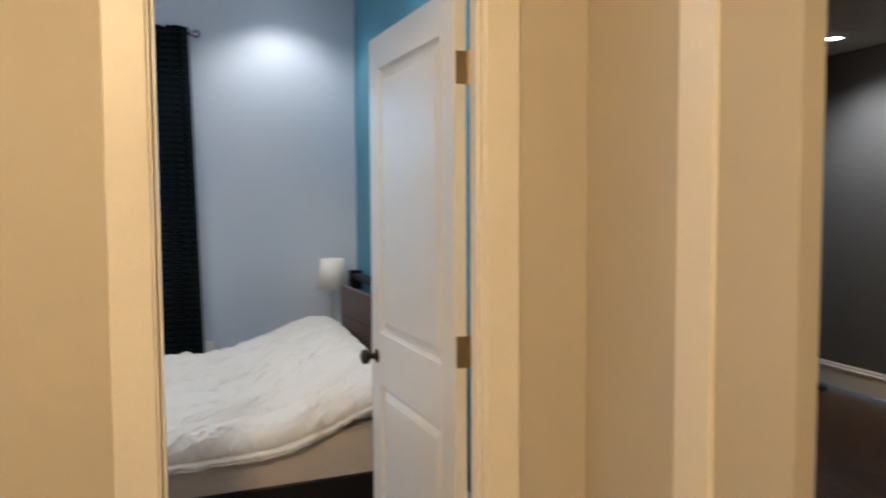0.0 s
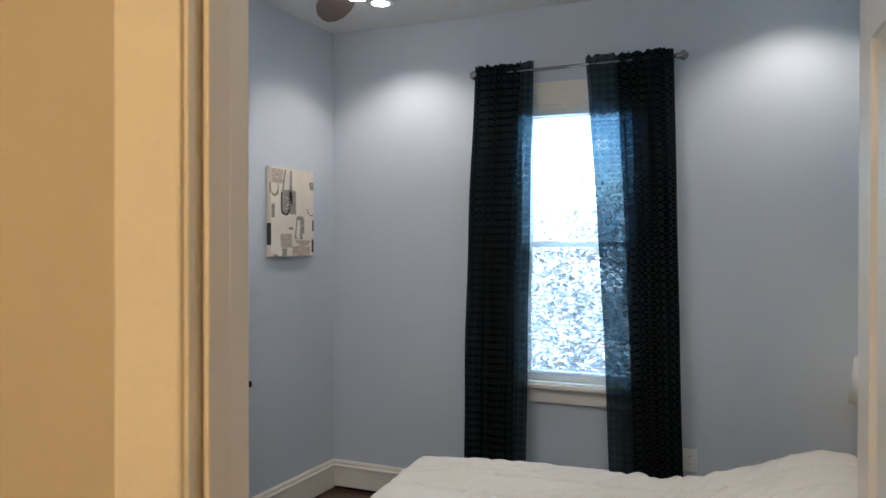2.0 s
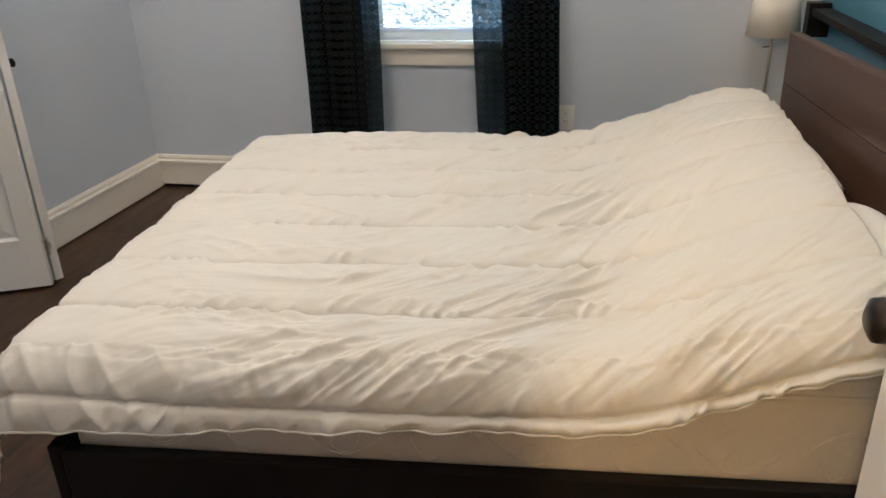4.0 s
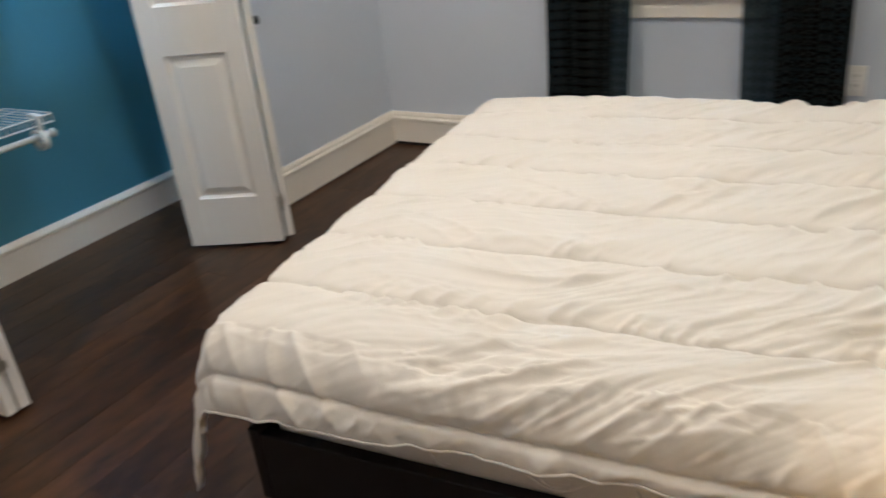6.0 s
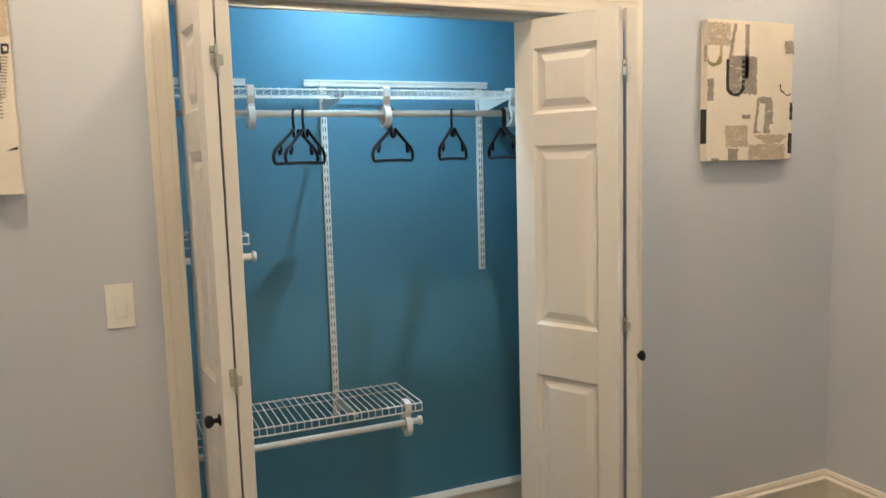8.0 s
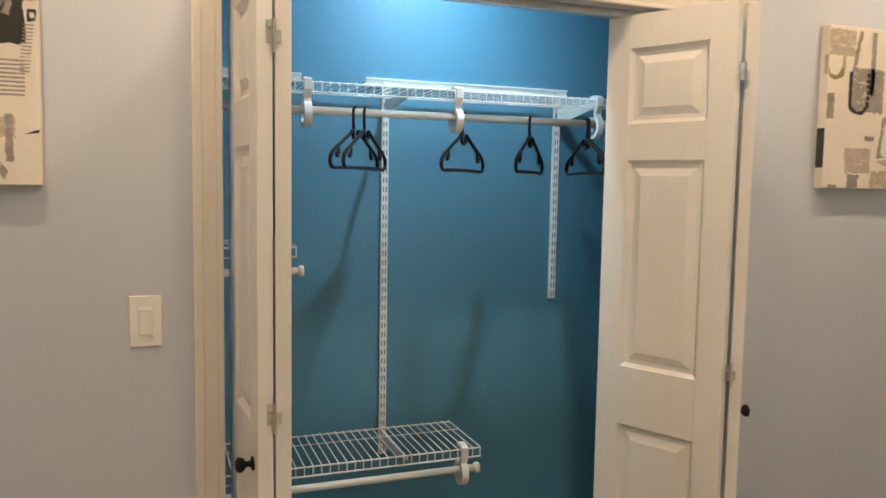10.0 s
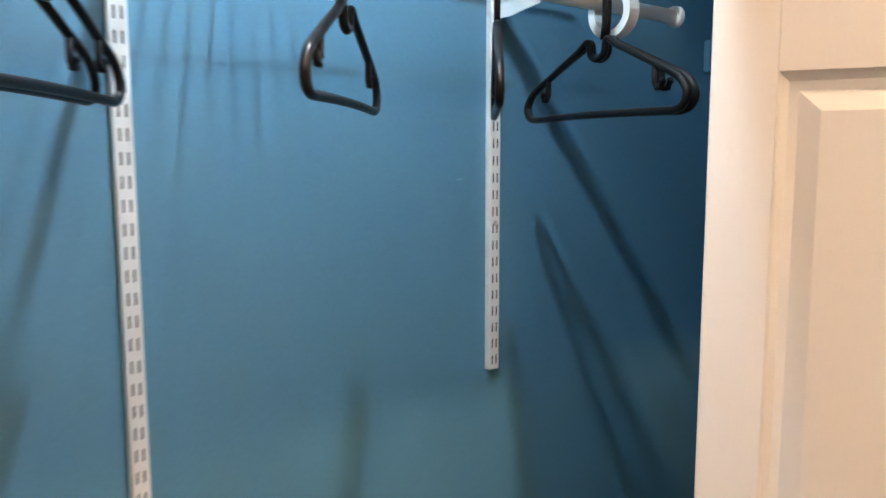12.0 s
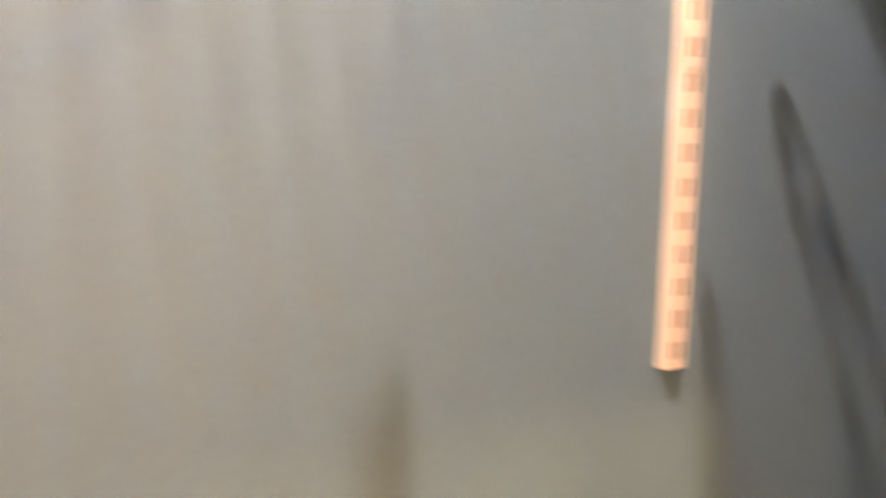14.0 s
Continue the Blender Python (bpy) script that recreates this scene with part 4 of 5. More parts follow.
def hanger(y, turn, size=1.0, label="black plastic clothes hanger on the closet rod"):
    """A slim moulded hanger: hook, neck dip, sloping shoulders with small hooks, and a bar."""
    ob = thing("clothes_hanger", pose(ROD_X, y, 1.708, 0, 0, turn), label, "clothes hanger", "clothes hangers")
    hook = [(0.016 * math.sin(a), 0, 0.0 + 0.016 * math.cos(a)) for a in [math.radians(d) for d in range(-100, 91, 19)]]
    hook = [(x, yy, z - 0.0005) for x, yy, z in hook] + [(0.016, 0, -0.03), (0.012, 0, -0.055)]
    part("hook", tube(hook, 0.0044, seg=10), M_BLACK, ob, smooth=True)
    half = [(0.90 * size * px, pz * 0.985) for px, pz in [(0.0, -0.083), (0.016, -0.076), (0.020, -0.060), (0.028, -0.056), (0.045, -0.066), (0.085, -0.083), (0.125, -0.100), (0.160, -0.115), (0.180, -0.126), (0.192, -0.142), (0.192, -0.154), (0.184, -0.164), (0.170, -0.168), (0.150, -0.168), (0.110, -0.167), (0.040, -0.166)]]
    loop = [(x, 0, z) for x, z in half] + [(-x, 0, z) for x, z in half[:0:-1]]
    part("body", tube(rounded(loop), 0.0056, seg=10, closed=True, side=Vector((0, 1, 0))), M_BLACK, ob, smooth=True)
    for s in (-1, 1):
        part("strap_hook", tube([(s * 0.118 * size, 0, -0.100), (s * 0.118 * size, 0, -0.127), (s * 0.122 * size, 0, -0.134), (s * 0.129 * size, 0, -0.134), (s * 0.133 * size, 0, -0.126), (s * 0.131 * size, 0, -0.122)], 0.0045, seg=8), M_BLACK, ob, smooth=True)
    return ob


for y, turn, size in ((2.711, -38, 0.98), (2.743, -36, 0.98), (3.057, -45, 0.96), (3.289, -41, 1.0), (3.492, -12, 1.08), (3.499, -9, 1.08)):
    hanger(y, turn, size)
solo("wall_cleat", box(CB, CB + 0.018, 4.20, 4.42, 1.677, 1.75, 0.002), M_BLUE, "short blue painted wooden cleat in the closet corner", "cleat")
solo("wall_cleat", box(CB + 0.018, WX - 0.12, 4.402, 4.42, 1.677, 1.75, 0.002), M_BLUE, "blue painted wooden cleat along the closet end wall", "cleat")

# a near-black disc stands for the dark inside of a small hole
solo("wall_anchor", lathe([(0.003, -0.001), (0.008, -0.003), (0.010, -0.0005), (0.010, 0.0)], seg=14, m=pose(-2.848, 4.42, 1.719 + 0.03, -90, 0, 0)), M_GAP, "small hole in the closet end wall, drawn as a dark disc", "wall anchor")

solo("paint_nick", box(CB, CB + 0.0012, 3.452, 3.464, 1.440, 1.4425, 0.0005), material("pale_blue_chip", (0.17, 0.34, 0.45), 0.6), "small pale nick in the blue closet paint", "paint nick")

# ---- wall things ----
def canvas(y0, y1, z0, z1, label):
    ob = thing("canvas_art", pose(WX + 0.002, y0, z0), label, "painting", "canvas paintings")
    part("canvas", box(0, 0.034, 0, y1 - y0, 0, z1 - z0, 0.003), M_CANVAS, ob)
    return ob


def patch(ob, pts, mat_, lift=0.0003):
    """A patch of paint on the canvas with brushed, uneven edges: a polygon of (across, up) pairs."""
    bm = bmesh.new()
    x = 0.0342 + lift
    rim = []
    for (a0, b0), (a1, b1) in zip(pts, pts[1:] + pts[:1]):
        n = max(1, int(math.hypot(a1 - a0, b1 - b0) / 0.006))
        rim += [(a0 + (a1 - a0) * k / n, b0 + (b1 - b0) * k / n) for k in range(n)]
    size = min(max(p[0] for p in pts) - min(p[0] for p in pts), max(p[1] for p in pts) - min(p[1] for p in pts))
    rough = min(0.007, 0.16 * size)
    ring = []
    for a, b in rim:
        a += rough * noise.noise((a * 70, b * 70, 1.1)) + 0.5 * rough * noise.noise((a * 230, b * 230, 3.3))
        b += rough * noise.noise((a * 70, b * 70, 7.1)) + 0.5 * rough * noise.noise((a * 230, b * 230, 9.3))
        ring.append(bm.verts.new((x, clamp(a, 0.001, 0.433), clamp(b, 0.001, 0.511))))
    bm.faces.new(ring)
    part("paint_patch", bm, mat_, ob)


def arc(cx, cz, r, a0, a1, wide, n=12):
    out = [(cx + (r + wide / 2) * math.cos(math.radians(a0 + (a1 - a0) * k / n)), cz + (r + wide / 2) * math.sin(math.radians(a0 + (a1 - a0) * k / n))) for k in range(n + 1)]
    return out + [(cx + (r - wide / 2) * math.cos(math.radians(a0 + (a1 - a0) * k / n)), cz + (r - wide / 2) * math.sin(math.radians(a0 + (a1 - a0) * k / n))) for k in range(n, -1, -1)]


def rect(a, b, c, d):
    return [(a, c), (b, c), (b, d), (a, d)]


right = canvas(4.140, 4.563, 1.508, 2.020, "abstract canvas in cream, grey, tan and black")
patch(right, rect(0.0, 0.11, 0.42, 0.50), M_P_TAN)
patch(right, arc(0.03, 0.385, 0.035, 180, 360, 0.014), M_P_OLIVE, 0.0006)
patch(right, rect(0.058, 0.072, 0.385, 0.49), M_P_TAN, 0.0006)
patch(right, rect(0.18, 0.20, 0.30, 0.50), M_P_GREY)
patch(right, rect(0.10, 0.24, 0.245, 0.385), M_P_GREY)
patch(right, [(0.10, 0.38), (0.125, 0.50), (0.14, 0.50), (0.115, 0.38)], M_P_GREY, 0.0006)
patch(right, arc(0.135, 0.28, 0.038, 180, 360, 0.015), M_P_BLACK, 0.0009)
patch(right, rect(0.0895, 0.1045, 0.28, 0.37), M_P_BLACK, 0.0009)
for k in range(5):
    patch(right, rect(0.1655, 0.181, 0.285 + 0.018 * k, 0.297 + 0.018 * k), M_P_BLACK, 0.0009)
patch(right, rect(0.38, 0.425, 0.40, 0.445), M_P_GREY)
patch(right, arc(0.40, 0.29, 0.045, 190, 290, 0.005), M_P_BLACK, 0.0006)
patch(right, [(0.225, 0.10), (0.245, 0.235), (0.32, 0.235), (0.33, 0.10)], M_P_GREY)
patch(right, [(0.245, 0.11), (0.256, 0.215), (0.283, 0.21), (0.275, 0.095)], M_P_CREAM, 0.0006)
patch(right, rect(0.33, 0.36, 0.12, 0.20), M_P_CREAM, 0.0006)
patch(right, rect(0.31, 0.405, 0.095, 0.135), M_P_CREAM, 0.0009)
patch(right, [(0.225, 0.09), (0.30, 0.06), (0.36, 0.062), (0.40, 0.09), (0.33, 0.10)], M_P_TAN)
patch(right, rect(0.205, 0.39, 0.0, 0.058), M_P_TAN)
patch(right, rect(0.405, 0.425, 0.02, 0.10), M_P_BLACK)
patch(right, rect(0.41, 0.425, 0.15, 0.215), M_P_BLACK)
patch(right, rect(0.105, 0.15, 0.0, 0.045), M_P_GREY)
patch(right, rect(0.09, 0.20, 0.05, 0.13), M_P_TAN, 0.0002)
patch(right, rect(0.17, 0.21, 0.155, 0.17), M_P_GREY, 0.0006)
patch(right, rect(0.025, 0.06, 0.0, 0.012), M_P_GREY)
patch(right, arc(0.045, 0.105, 0.05, 70, 320, 0.004), M_P_CREAM, 0.0006)
patch(right, rect(0.002, 0.032, 0.30 - 0.08, 0.30), M_P_GREY, 0.0002)
for k, zz in enumerate((0.065, 0.14)):
    bm = box(0.004, 0.0335, -0.0008, 0.0, 0.065, 0.19) if k == 0 else box(0.02, 0.034, -0.0008, 0.0, 0.36, 0.42)
    part("paint_patch", bm, M_P_BLACK if k == 0 else M_P_TAN, right)

left = canvas(1.492, 1.925, 1.483, 1.990, "abstract canvas in cream, charcoal, olive and tan")
patch(left, rect(0.405, 0.432, 0.39, 0.495), M_P_TAN)
patch(left, [(0.275, 0.37), (0.28, 0.42), (0.33, 0.425), (0.37, 0.435), (0.405, 0.425), (0.41, 0.30), (0.35, 0.295), (0.345, 0.36)], M_P_BLACK)
patch(left, arc(0.33, 0.40, 0.045, 200, 340, 0.006), M_P_OLIVE, 0.0006)
patch(left, [(0.30, 0.385), (0.34, 0.40), (0.385, 0.39), (0.38, 0.36), (0.32, 0.365)], M_P_GREY, 0.0006)
patch(left, [(0.20, 0.32), (0.21, 0.355), (0.25, 0.355), (0.285, 0.335), (0.26, 0.31), (0.22, 0.305)], M_P_OLIVE, 0.0006)
patch(left, [(0.25, 0.255), (0.26, 0.365), (0.345, 0.36), (0.345, 0.25), (0.30, 0.235)], M_P_GREY)
patch(left, rect(0.412, 0.430, 0.348, 0.372), M_P_BLACK, 0.0006)
patch(left, rect(0.417, 0.426, 0.354, 0.366), M_P_CREAM, 0.0009)
for k in range(14):
    patch(left, rect(0.405 - 0.0008 * k, 0.425 - 0.0008 * k, 0.338 - 0.0075 * k, 0.341 - 0.0075 * k), M_P_GREY, 0.0006)
patch(left, [(0.10, 0.27), (0.335, 0.195), (0.325, 0.135), (0.10, 0.205)], M_P_GREY)
for i in range(11):
    for j in range(6):
        a, b = 0.125 + 0.0185 * i + 0.002 * (j % 2), 0.258 - 0.0056 * i - 0.0095 * j
        patch(left, [(a, b), (a + 0.013, b - 0.004), (a + 0.013, b - 0.0085), (a, b - 0.0045)], M_P_CREAM, 0.0006)
for k in range(9):
    patch(left, rect(0.345, 0.405, 0.262 - 0.009 * k, 0.266 - 0.009 * k), M_P_GREY, 0.0004)
patch(left, rect(0.335, 0.385, 0.10, 0.145), M_P_TAN)
patch(left, rect(0.365, 0.38, 0.05, 0.15), M_P_GREY, 0.0004)
patch(left, [(0.24, 0.10), (0.30, 0.095), (0.325, 0.0), (0.265, 0.0)], M_P_GREY)
patch(left, rect(0.20, 0.265, 0.0, 0.03), M_P_TAN)
patch(left, [(0.355, 0.05), (0.368, 0.03), (0.362, 0.01), (0.352, 0.03)], M_P_GREY, 0.0006)
patch(left, [(0.40, 0.11), (0.43, 0.12), (0.43, 0.113)], M_P_BLACK, 0.0006)


def wall_plate(m, kind_):
    """A cover plate with a paddle switch or a duplex outlet. x out of the wall, y across, z up."""
    if kind_ == "switch":
        ob = thing("light_switch", m, "ivory paddle light switch on the lilac wall", "light switch")
    else:
        ob = thing("wall_outlet", m, "ivory duplex power outlet on the lilac wall", "outlet", "wall outlets")
    part("plate", box(0.0005, 0.006, -0.036, 0.036, -0.060, 0.060, 0.0022), M_PLATE, ob)
    if kind_ == "switch":
        bm = box(0.006, 0.0085, -0.0165, 0.0165, -0.033, 0.033, 0.001)
        part("rim", bm, M_PLATE, ob)
        part("paddle", box(0.0085, 0.0125, -0.0135, 0.0135, -0.030, 0.030, 0.0012, m=pose(0.0008, 0, 0, 0, 3, 0)), M_PLATE, ob)
    else:
        for s in (-1, 1):
            face = part("socket", box(0.006, 0.0085, -0.017, 0.017, s * 0.0195 - 0.014, s * 0.0195 + 0.014, 0.0035), M_PLATE, ob)
            for dy, hgt in ((-0.0065, 0.0042), (0.0065, 0.0035)):
                part("slot", box(0.0083, 0.0088, dy - 0.0011, dy + 0.0011, s * 0.0195 - hgt + 0.002, s * 0.0195 + hgt + 0.002), M_GAP, face)
    for s in ((-1, 1) if kind_ == "switch" else (0,)):
        part("screw", lathe([(0.003, 0), (0.003, 0.001), (0.0015, 0.0014)], seg=10, m=pose(0.006, 0, s * 0.048, 0, 90, 0)), M_PLATE, ob)


wall_plate(pose(WX, 2.129, 1.170), "switch")
wall_plate(pose(WX, 1.886, 0.415), "outlet")
wall_plate(pose(-0.232, NY, 0.432, 0, 0, -90), "outlet")

# black-framed picture over the headboard
pic = thing("framed_picture", pose(EX, 0, 0), "large black-framed print with a pale mat on the blue wall", "picture frame")
PY0, PY1, PZ0, PZ1 = 3.20, 4.20, 1.29, 2.19
bm = box(-0.03, -0.001, PY0, PY1, PZ0, PZ0 + 0.03, 0.002)
box(-0.03, -0.001, PY0, PY1, PZ1 - 0.03, PZ1, 0.002, bm=bm)
box(-0.03, -0.001, PY0, PY0 + 0.03, PZ0 + 0.03, PZ1 - 0.03, 0.002, bm=bm)
box(-0.03, -0.001, PY1 - 0.03, PY1, PZ0 + 0.03, PZ1 - 0.03, 0.002, bm=bm)
part("frame", bm, M_BLACK, pic)
part("print", box(-0.014, -0.002, PY0 + 0.03, PY1 - 0.03, PZ0 + 0.03, PZ1 - 0.03), M_P_CREAM, pic, "pale print")

ledge = thing("wall_ledge", pose(EX, 0, 0), "dark narrow ledge on the blue wall behind the headboard", "shelf")
part("board", box(-0.075, -0.001, 2.60, 4.66, 0.915, 0.945, 0.003), M_BEDFRAME, ledge)
part("end_block", box(-0.085, -0.001, 4.662, 4.74, 0.83, 0.965, 0.004), M_BLACK, ledge)

# bedside lamp on a nightstand
ns = thing("nightstand", pose(0.57, 4.60, 0), "black-brown nightstand beside the bed", "nightstand")
part("top", box(-0.20, 0.22, -0.19, 0.19, 0.50, 0.525, 0.003), M_BEDFRAME, ns)
part("body", box(-0.19, 0.21, -0.18, 0.18, 0.12, 0.499, 0.003), M_BEDFRAME, ns)
for x in (-0.18, 0.16):
    for y in (-0.17, 0.13):
        part("leg", box(x, x + 0.04, y, y + 0.04, 0, 0.119, 0.002), M_BEDFRAME, ns)
tl = thing("table_lamp", pose(0.605, 4.655, 0.525), "unlit table lamp with a white tapered shade", "lamp")
part("base", lathe([(0.055, 0), (0.055, 0.008), (0.045, 0.014), (0.008, 0.018)]), M_STEEL, tl, smooth=True)
part("stem", tube([(0, 0, 0.018), (0, 0, 0.40)], 0.006, seg=12), M_STEEL, tl, smooth=True)
part("switch_knob", tube([(0, 0, 0.27), (-0.03, -0.005, 0.268)], 0.003), M_BRASS, tl)
bm = lathe([(0.106, 0.317), (0.081, 0.530), (0.0795, 0.530), (0.1045, 0.317)], seg=36)
part("shade", bm, M_SHADE, tl, "white linen shade", True)

# ceiling fan and downlights
fan = thing("ceiling_fan", pose(-1.165, 2.95, 0), "ceiling fan with dark wooden blades and a lit globe", "ceiling fan")
part("canopy", lathe([(0.065, 2.94), (0.065, 2.92), (0.03, 2.88), (0.014, 2.87)][::-1]), M_BRONZE, fan, smooth=True)
part("rod", tube([(0, 0, 2.62), (0, 0, 2.88)], 0.012, seg=12), M_BRONZE, fan, smooth=True)
part("motor", lathe([(0.05, 2.50), (0.10, 2.52), (0.11, 2.56), (0.09, 2.61), (0.02, 2.63)]), M_BRONZE, fan, smooth=True)
globe = part("globe", lathe([(0.016, 2.445), (0.036, 2.450), (0.048, 2.464), (0.053, 2.485), (0.046, 2.499)]), M_GLOW, fan, "lit frosted globe", True)
globe.visible_shadow = False
for k in range(3):
    bm = bmesh.new()
    prof = [(0.09, 0.035), (0.16, 0.055), (0.30, 0.072), (0.42, 0.066), (0.50, 0.045), (0.545, 0.012)]
    loop = [(r, w) for r, w in prof] + [(r, -w * 0.75) for r, w in prof[::-1]]
    lo = [bm.verts.new((r, w, 2.515 + 0.25 * w)) for r, w in loop]
    hi = [bm.verts.new((r, w, 2.523 + 0.25 * w)) for r, w in loop]
    bm.faces.new(lo[::-1])
    bm.faces.new(hi)
    for q in range(len(loop)):
        bm.faces.new((lo[q], lo[(q + 1) % len(loop)], hi[(q + 1) % len(loop)], hi[q]))
    blade = part("blade", bm, M_FAN, fan, "dark wooden blade")
    blade.rotation_euler = (0, 0, radians(134 + 120 * k))


def downlight(x, y, z, label="white recessed downlight in the ceiling"):
    ob = thing("downlight", pose(x, y, z), label, "downlight", "recessed downlights")
    part("trim", lathe([(0.050, -0.001), (0.085, -0.001), (0.088, -0.004), (0.080, -0.009), (0.052, -0.006)], seg=28), M_CEIL, ob, smooth=True)
    lens = part("lens", lathe([(0.001, -0.011), (0.040, -0.0105), (0.050, -0.008), (0.051, -0.0015), (0.001, -0.0015)], seg=28), M_GLOW, ob, "lit lens")
    lens.visible_shadow = False


for dx, dy in DOWNLIGHTS:
    downlight(dx, dy, CEIL)
downlight(3.92, 3.62, 2.56)
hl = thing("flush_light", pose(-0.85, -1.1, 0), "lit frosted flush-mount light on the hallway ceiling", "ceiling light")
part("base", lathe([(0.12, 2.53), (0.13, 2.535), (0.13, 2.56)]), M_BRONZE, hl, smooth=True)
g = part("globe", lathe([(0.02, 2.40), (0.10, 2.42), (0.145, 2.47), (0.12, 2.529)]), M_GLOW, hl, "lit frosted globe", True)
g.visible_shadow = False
cl = thing("closet_light", look((-2.6165, 3.0505, 2.384), (-2.76, 2.99, 1.70)), "small lit puck light on an arm inside the closet front", "wall light")
part("housing", lathe([(0.020, 0.040), (0.036, 0.030), (0.040, 0.004), (0.034, 0.000)], seg=24), M_CEIL, cl, smooth=True)
b = part("lens", lathe([(0.001, -0.005), (0.020, -0.004), (0.030, -0.001), (0.033, 0.002)], seg=24), M_COOL, cl, "lit lens", True)
b.visible_shadow = False
arm = part("arm", tube([(-2.594, 3.052, 2.415), (-2.582, 3.052, 2.425), (WX - 0.118, 3.052, 2.428)], 0.008, seg=10), M_CEIL, cl, "short mounting arm")
arm.matrix_parent_inverse = cl.matrix_world.inverted()

# hall corner trim and the far room's furniture
structure("hall_door_trim", box(0.735, 0.7495, 0.685, 0.81, 0, 2.12, 0.003), M_TRIM, "cream painted door trim on the hallway wall", "trim")
# plain black stand for an unclear dark shape; its details are made up
st = thing("dark_stand", pose(4.18, 4.05, 0), "slim black stand against the charcoal wall", "floor lamp")
part("base", lathe([(0.14, 0), (0.14, 0.02), (0.02, 0.035)]), M_BLACK, st, smooth=True)
part("pole", tube([(0, 0, 0.03), (0, 0, 1.25)], 0.014), M_BLACK, st, smooth=True)
part("shade", lathe([(0.05, 1.22), (0.07, 1.30), (0.04, 1.42), (0.02, 1.43)]), M_BLACK, st, smooth=True)

# ---- outdoors ----
M_GRASS = material("winter_lawn", (0.125, 0.14, 0.12), 0.9, vary=0.3, scale=0.8, fine=12)
structure("ground", box(-400, 400, 5.5, 800, -0.9, -0.6), M_GRASS, "pale winter lawn outside", "ground")
M_BARK = material("bark", (0.22, 0.19, 0.16), 0.9, vary=0.3, scale=8)
M_LEAF = material("leaves", (0.31, 0.35, 0.35), 0.7, vary=0.3, scale=5)


def tree(x, y, h, seed):
    rnd = random.Random(seed)
    ob = thing("tree", pose(x, y, -0.6), "thin-leaved garden tree outside the window", "tree", "garden trees")
    bm = tube([(0, 0, 0), (0.05, 0, h * 0.3), (-0.05, 0.05, h * 0.6), (0, 0, h * 0.9)], [0.07, 0.05, 0.03, 0.01])
    tips = []
    for k in range(26):
        z = h * rnd.uniform(0.2, 0.85)
        a = rnd.uniform(0, 6.28)
        l = rnd.uniform(0.5, 1.5)
        p = Vector((0, 0, z))
        q = p + Vector((math.cos(a) * l, math.sin(a) * l, l * rnd.uniform(0.1, 0.7)))
        tube([p, (p + q) / 2 + Vector((0, 0, 0.08)), q], [0.014, 0.009, 0.004], bm, seg=5)
        tips += [p.lerp(q, f) for f in (0.5, 0.75, 1.0)]
    part("trunk", bm, M_BARK, ob)
    verts, faces = [], []
    for t in tips:
        for _ in range(34):
            c = t + Vector((rnd.gauss(0, 0.2), rnd.gauss(0, 0.2), rnd.gauss(0, 0.18)))
            a, b = Vector((rnd.uniform(-1, 1), rnd.uniform(-1, 1), rnd.uniform(-1, 1))).normalized() * 0.05, Vector((rnd.uniform(-1, 1), rnd.uniform(-1, 1), rnd.uniform(-1, 1))).normalized() * 0.032
            n = len(verts)
            verts += [c - a, c + b, c + a, c - b]
            faces.append((n, n + 1, n + 2, n + 3))
    me = bpy.data.meshes.new("crown")
    me.from_pydata(verts, [], faces)
    me.materials.append(M_LEAF)
    crown = new("crown", me)
    crown.parent = ob
    crown["kind"] = "stuff"


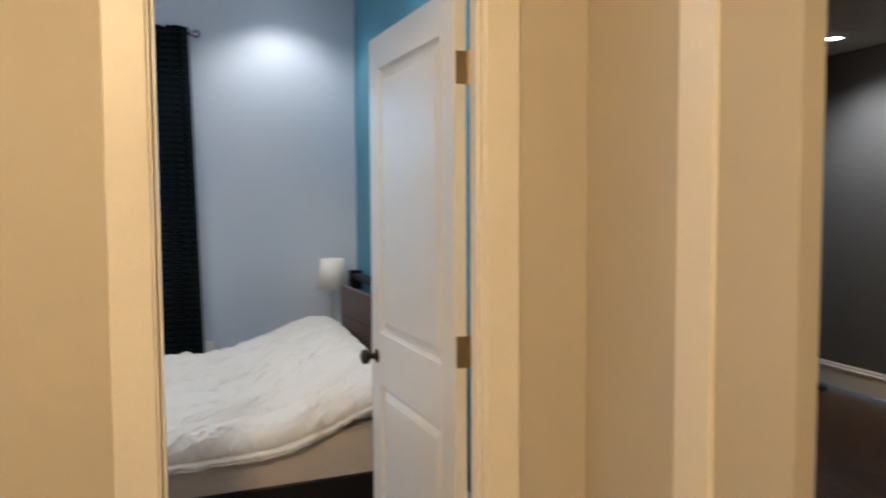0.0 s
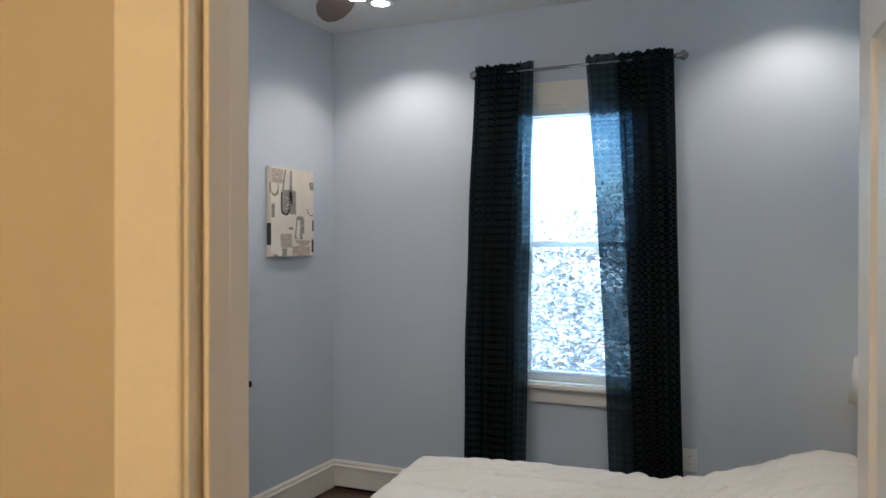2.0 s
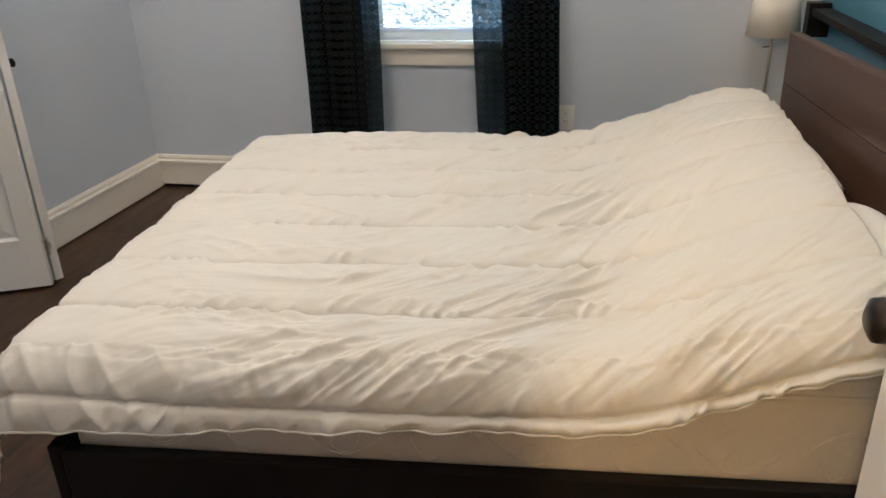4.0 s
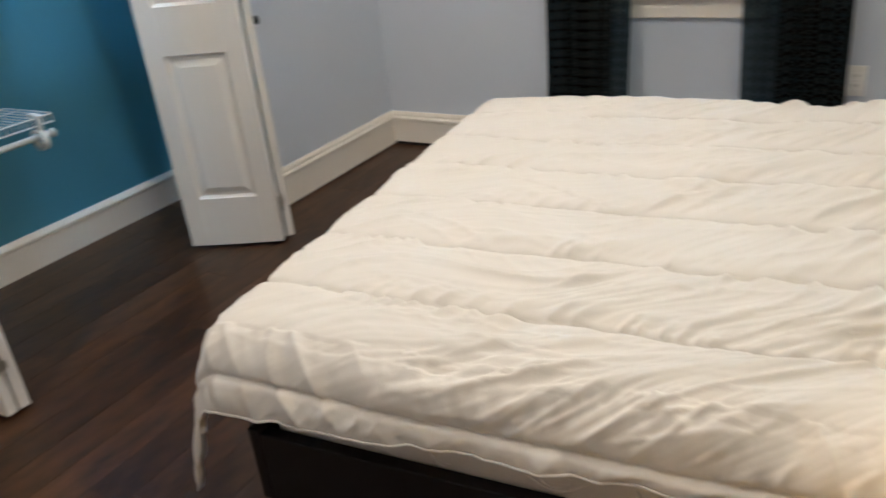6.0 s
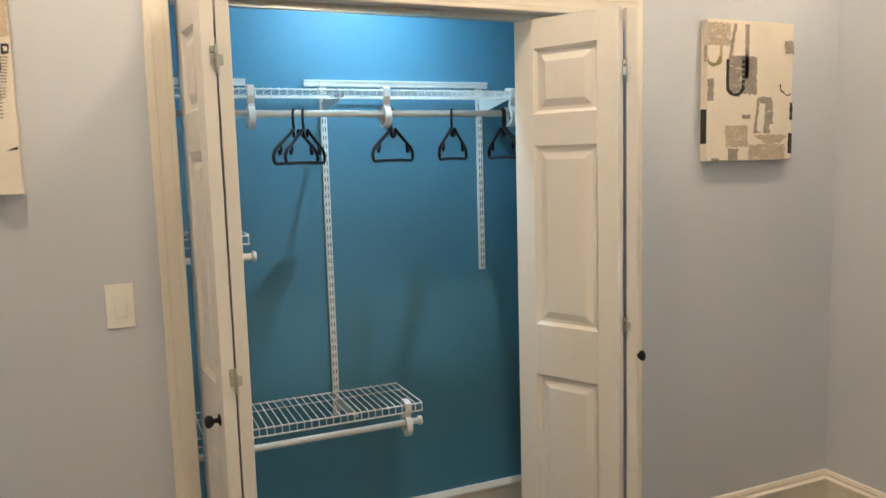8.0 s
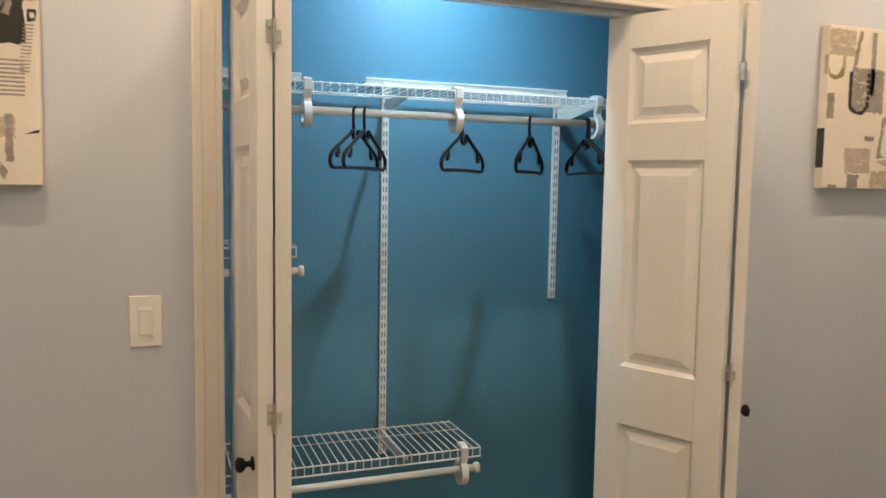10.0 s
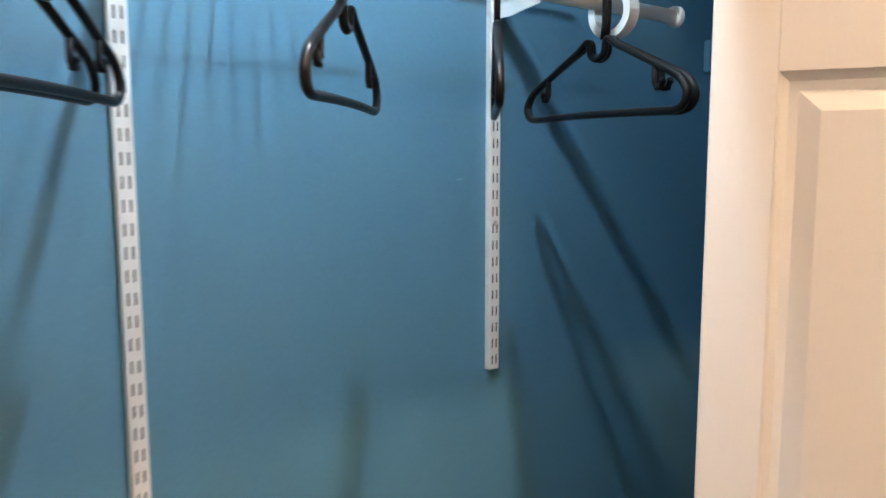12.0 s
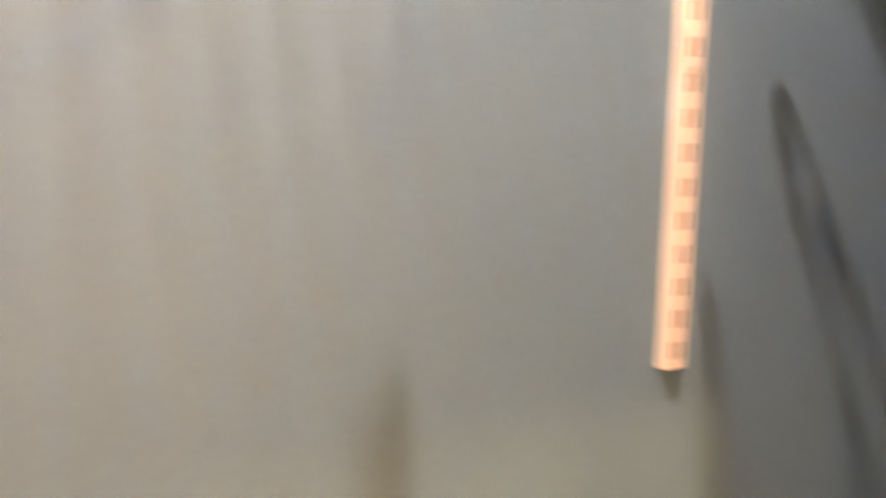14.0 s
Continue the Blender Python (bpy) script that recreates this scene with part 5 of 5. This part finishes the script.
tree(-1.4, 9.5, 2.6, 1)
tree(-0.3, 11.0, 2.8, 2)
tree(-2.9, 12.0, 3.0, 3)
M_POLE = material("utility_pole_wood", (0.12, 0.10, 0.08), 0.9)
line = thing("utility_line", None, "two weathered poles with sagging black cables outside", "utility pole")
for x in (-16, 14):
    part("pole", tube([(x, 14.2, -0.6), (x, 14.2, 6.2)], [0.14, 0.10], seg=10), M_POLE, line)
    part("crossarm", box(x - 0.05, x + 0.05, 13.6, 14.8, 5.3, 5.42), M_POLE, line)
for y in (13.7, 14.2, 14.7):
    part("cable", tube([(-16 + 30 * k / 16, y, 5.42 - 0.9 * (1 - (k / 8 - 1) ** 2) - (y - 14.2) * 0.3) for k in range(17)], 0.013, seg=5), M_BLACK, line)

M_SIDING = material("white_siding", (0.72, 0.72, 0.70), 0.7, vary=0.04)
M_ROOF = material("grey_shingle", (0.34, 0.34, 0.35), 0.9, vary=0.2)
M_PANE = material("dark_window_pane", (0.05, 0.06, 0.07), 0.1)
hs = thing("neighbour_house", pose(-4.5, 36, -0.9), "white sided neighbouring house across the yard", "house")
part("wall", box(-4.5, 7.5, 0, 7, 0, 3.1), M_SIDING, hs)
bm = bmesh.new()
v = [bm.verts.new(p) for p in ((-5, -0.5, 3.1), (8, -0.5, 3.1), (8, 7.5, 3.1), (-5, 7.5, 3.1), (-5, 3.5, 4.6), (8, 3.5, 4.6))]
for q in ((0, 1, 5, 4), (2, 3, 4, 5), (0, 4, 3), (1, 2, 5), (0, 3, 2, 1)):
    bm.faces.new([v[k] for k in q])
part("roof", bm, M_ROOF, hs)
for k in range(18):
    part("siding_board", box(-4.5, 7.5, -0.012, 0, 0.17 * k, 0.17 * k + 0.16), M_SIDING, hs)
for x in (-2.5, 0.8, 3.6, 5.8):
    wd = part("window", box(x, x + 0.9, -0.05, -0.013, 1.3, 2.6), M_SIDING, hs)
    part("pane", box(x + 0.08, x + 0.82, -0.055, -0.051, 1.38, 2.52), M_PANE, wd)

# ---- floor boards ----
bw, gap = 0.122, 0.0012
meshes = {}
rnd = random.Random(5)
count = 0
x = -3.06
while x < 0.80:
    y = 1.36 - rnd.uniform(0, 1.0)
    while y < 4.84:
        ln = rnd.choice((0.9, 1.2, 1.5))
        a, b = max(y, 1.345), min(y + ln, 4.845)
        if b - a > 0.05:
            key = round(b - a, 2)
            if key not in meshes:
                bm = box(0, bw - gap, 0, key - gap, -0.0115, 0)
                meshes[key] = mesh_of("plank", bm, M_FLOOR)
            p = new("plank", meshes[key])
            p.parent = FLOOR
            p.location = (x, a, 0)
        y += ln
    x += bw
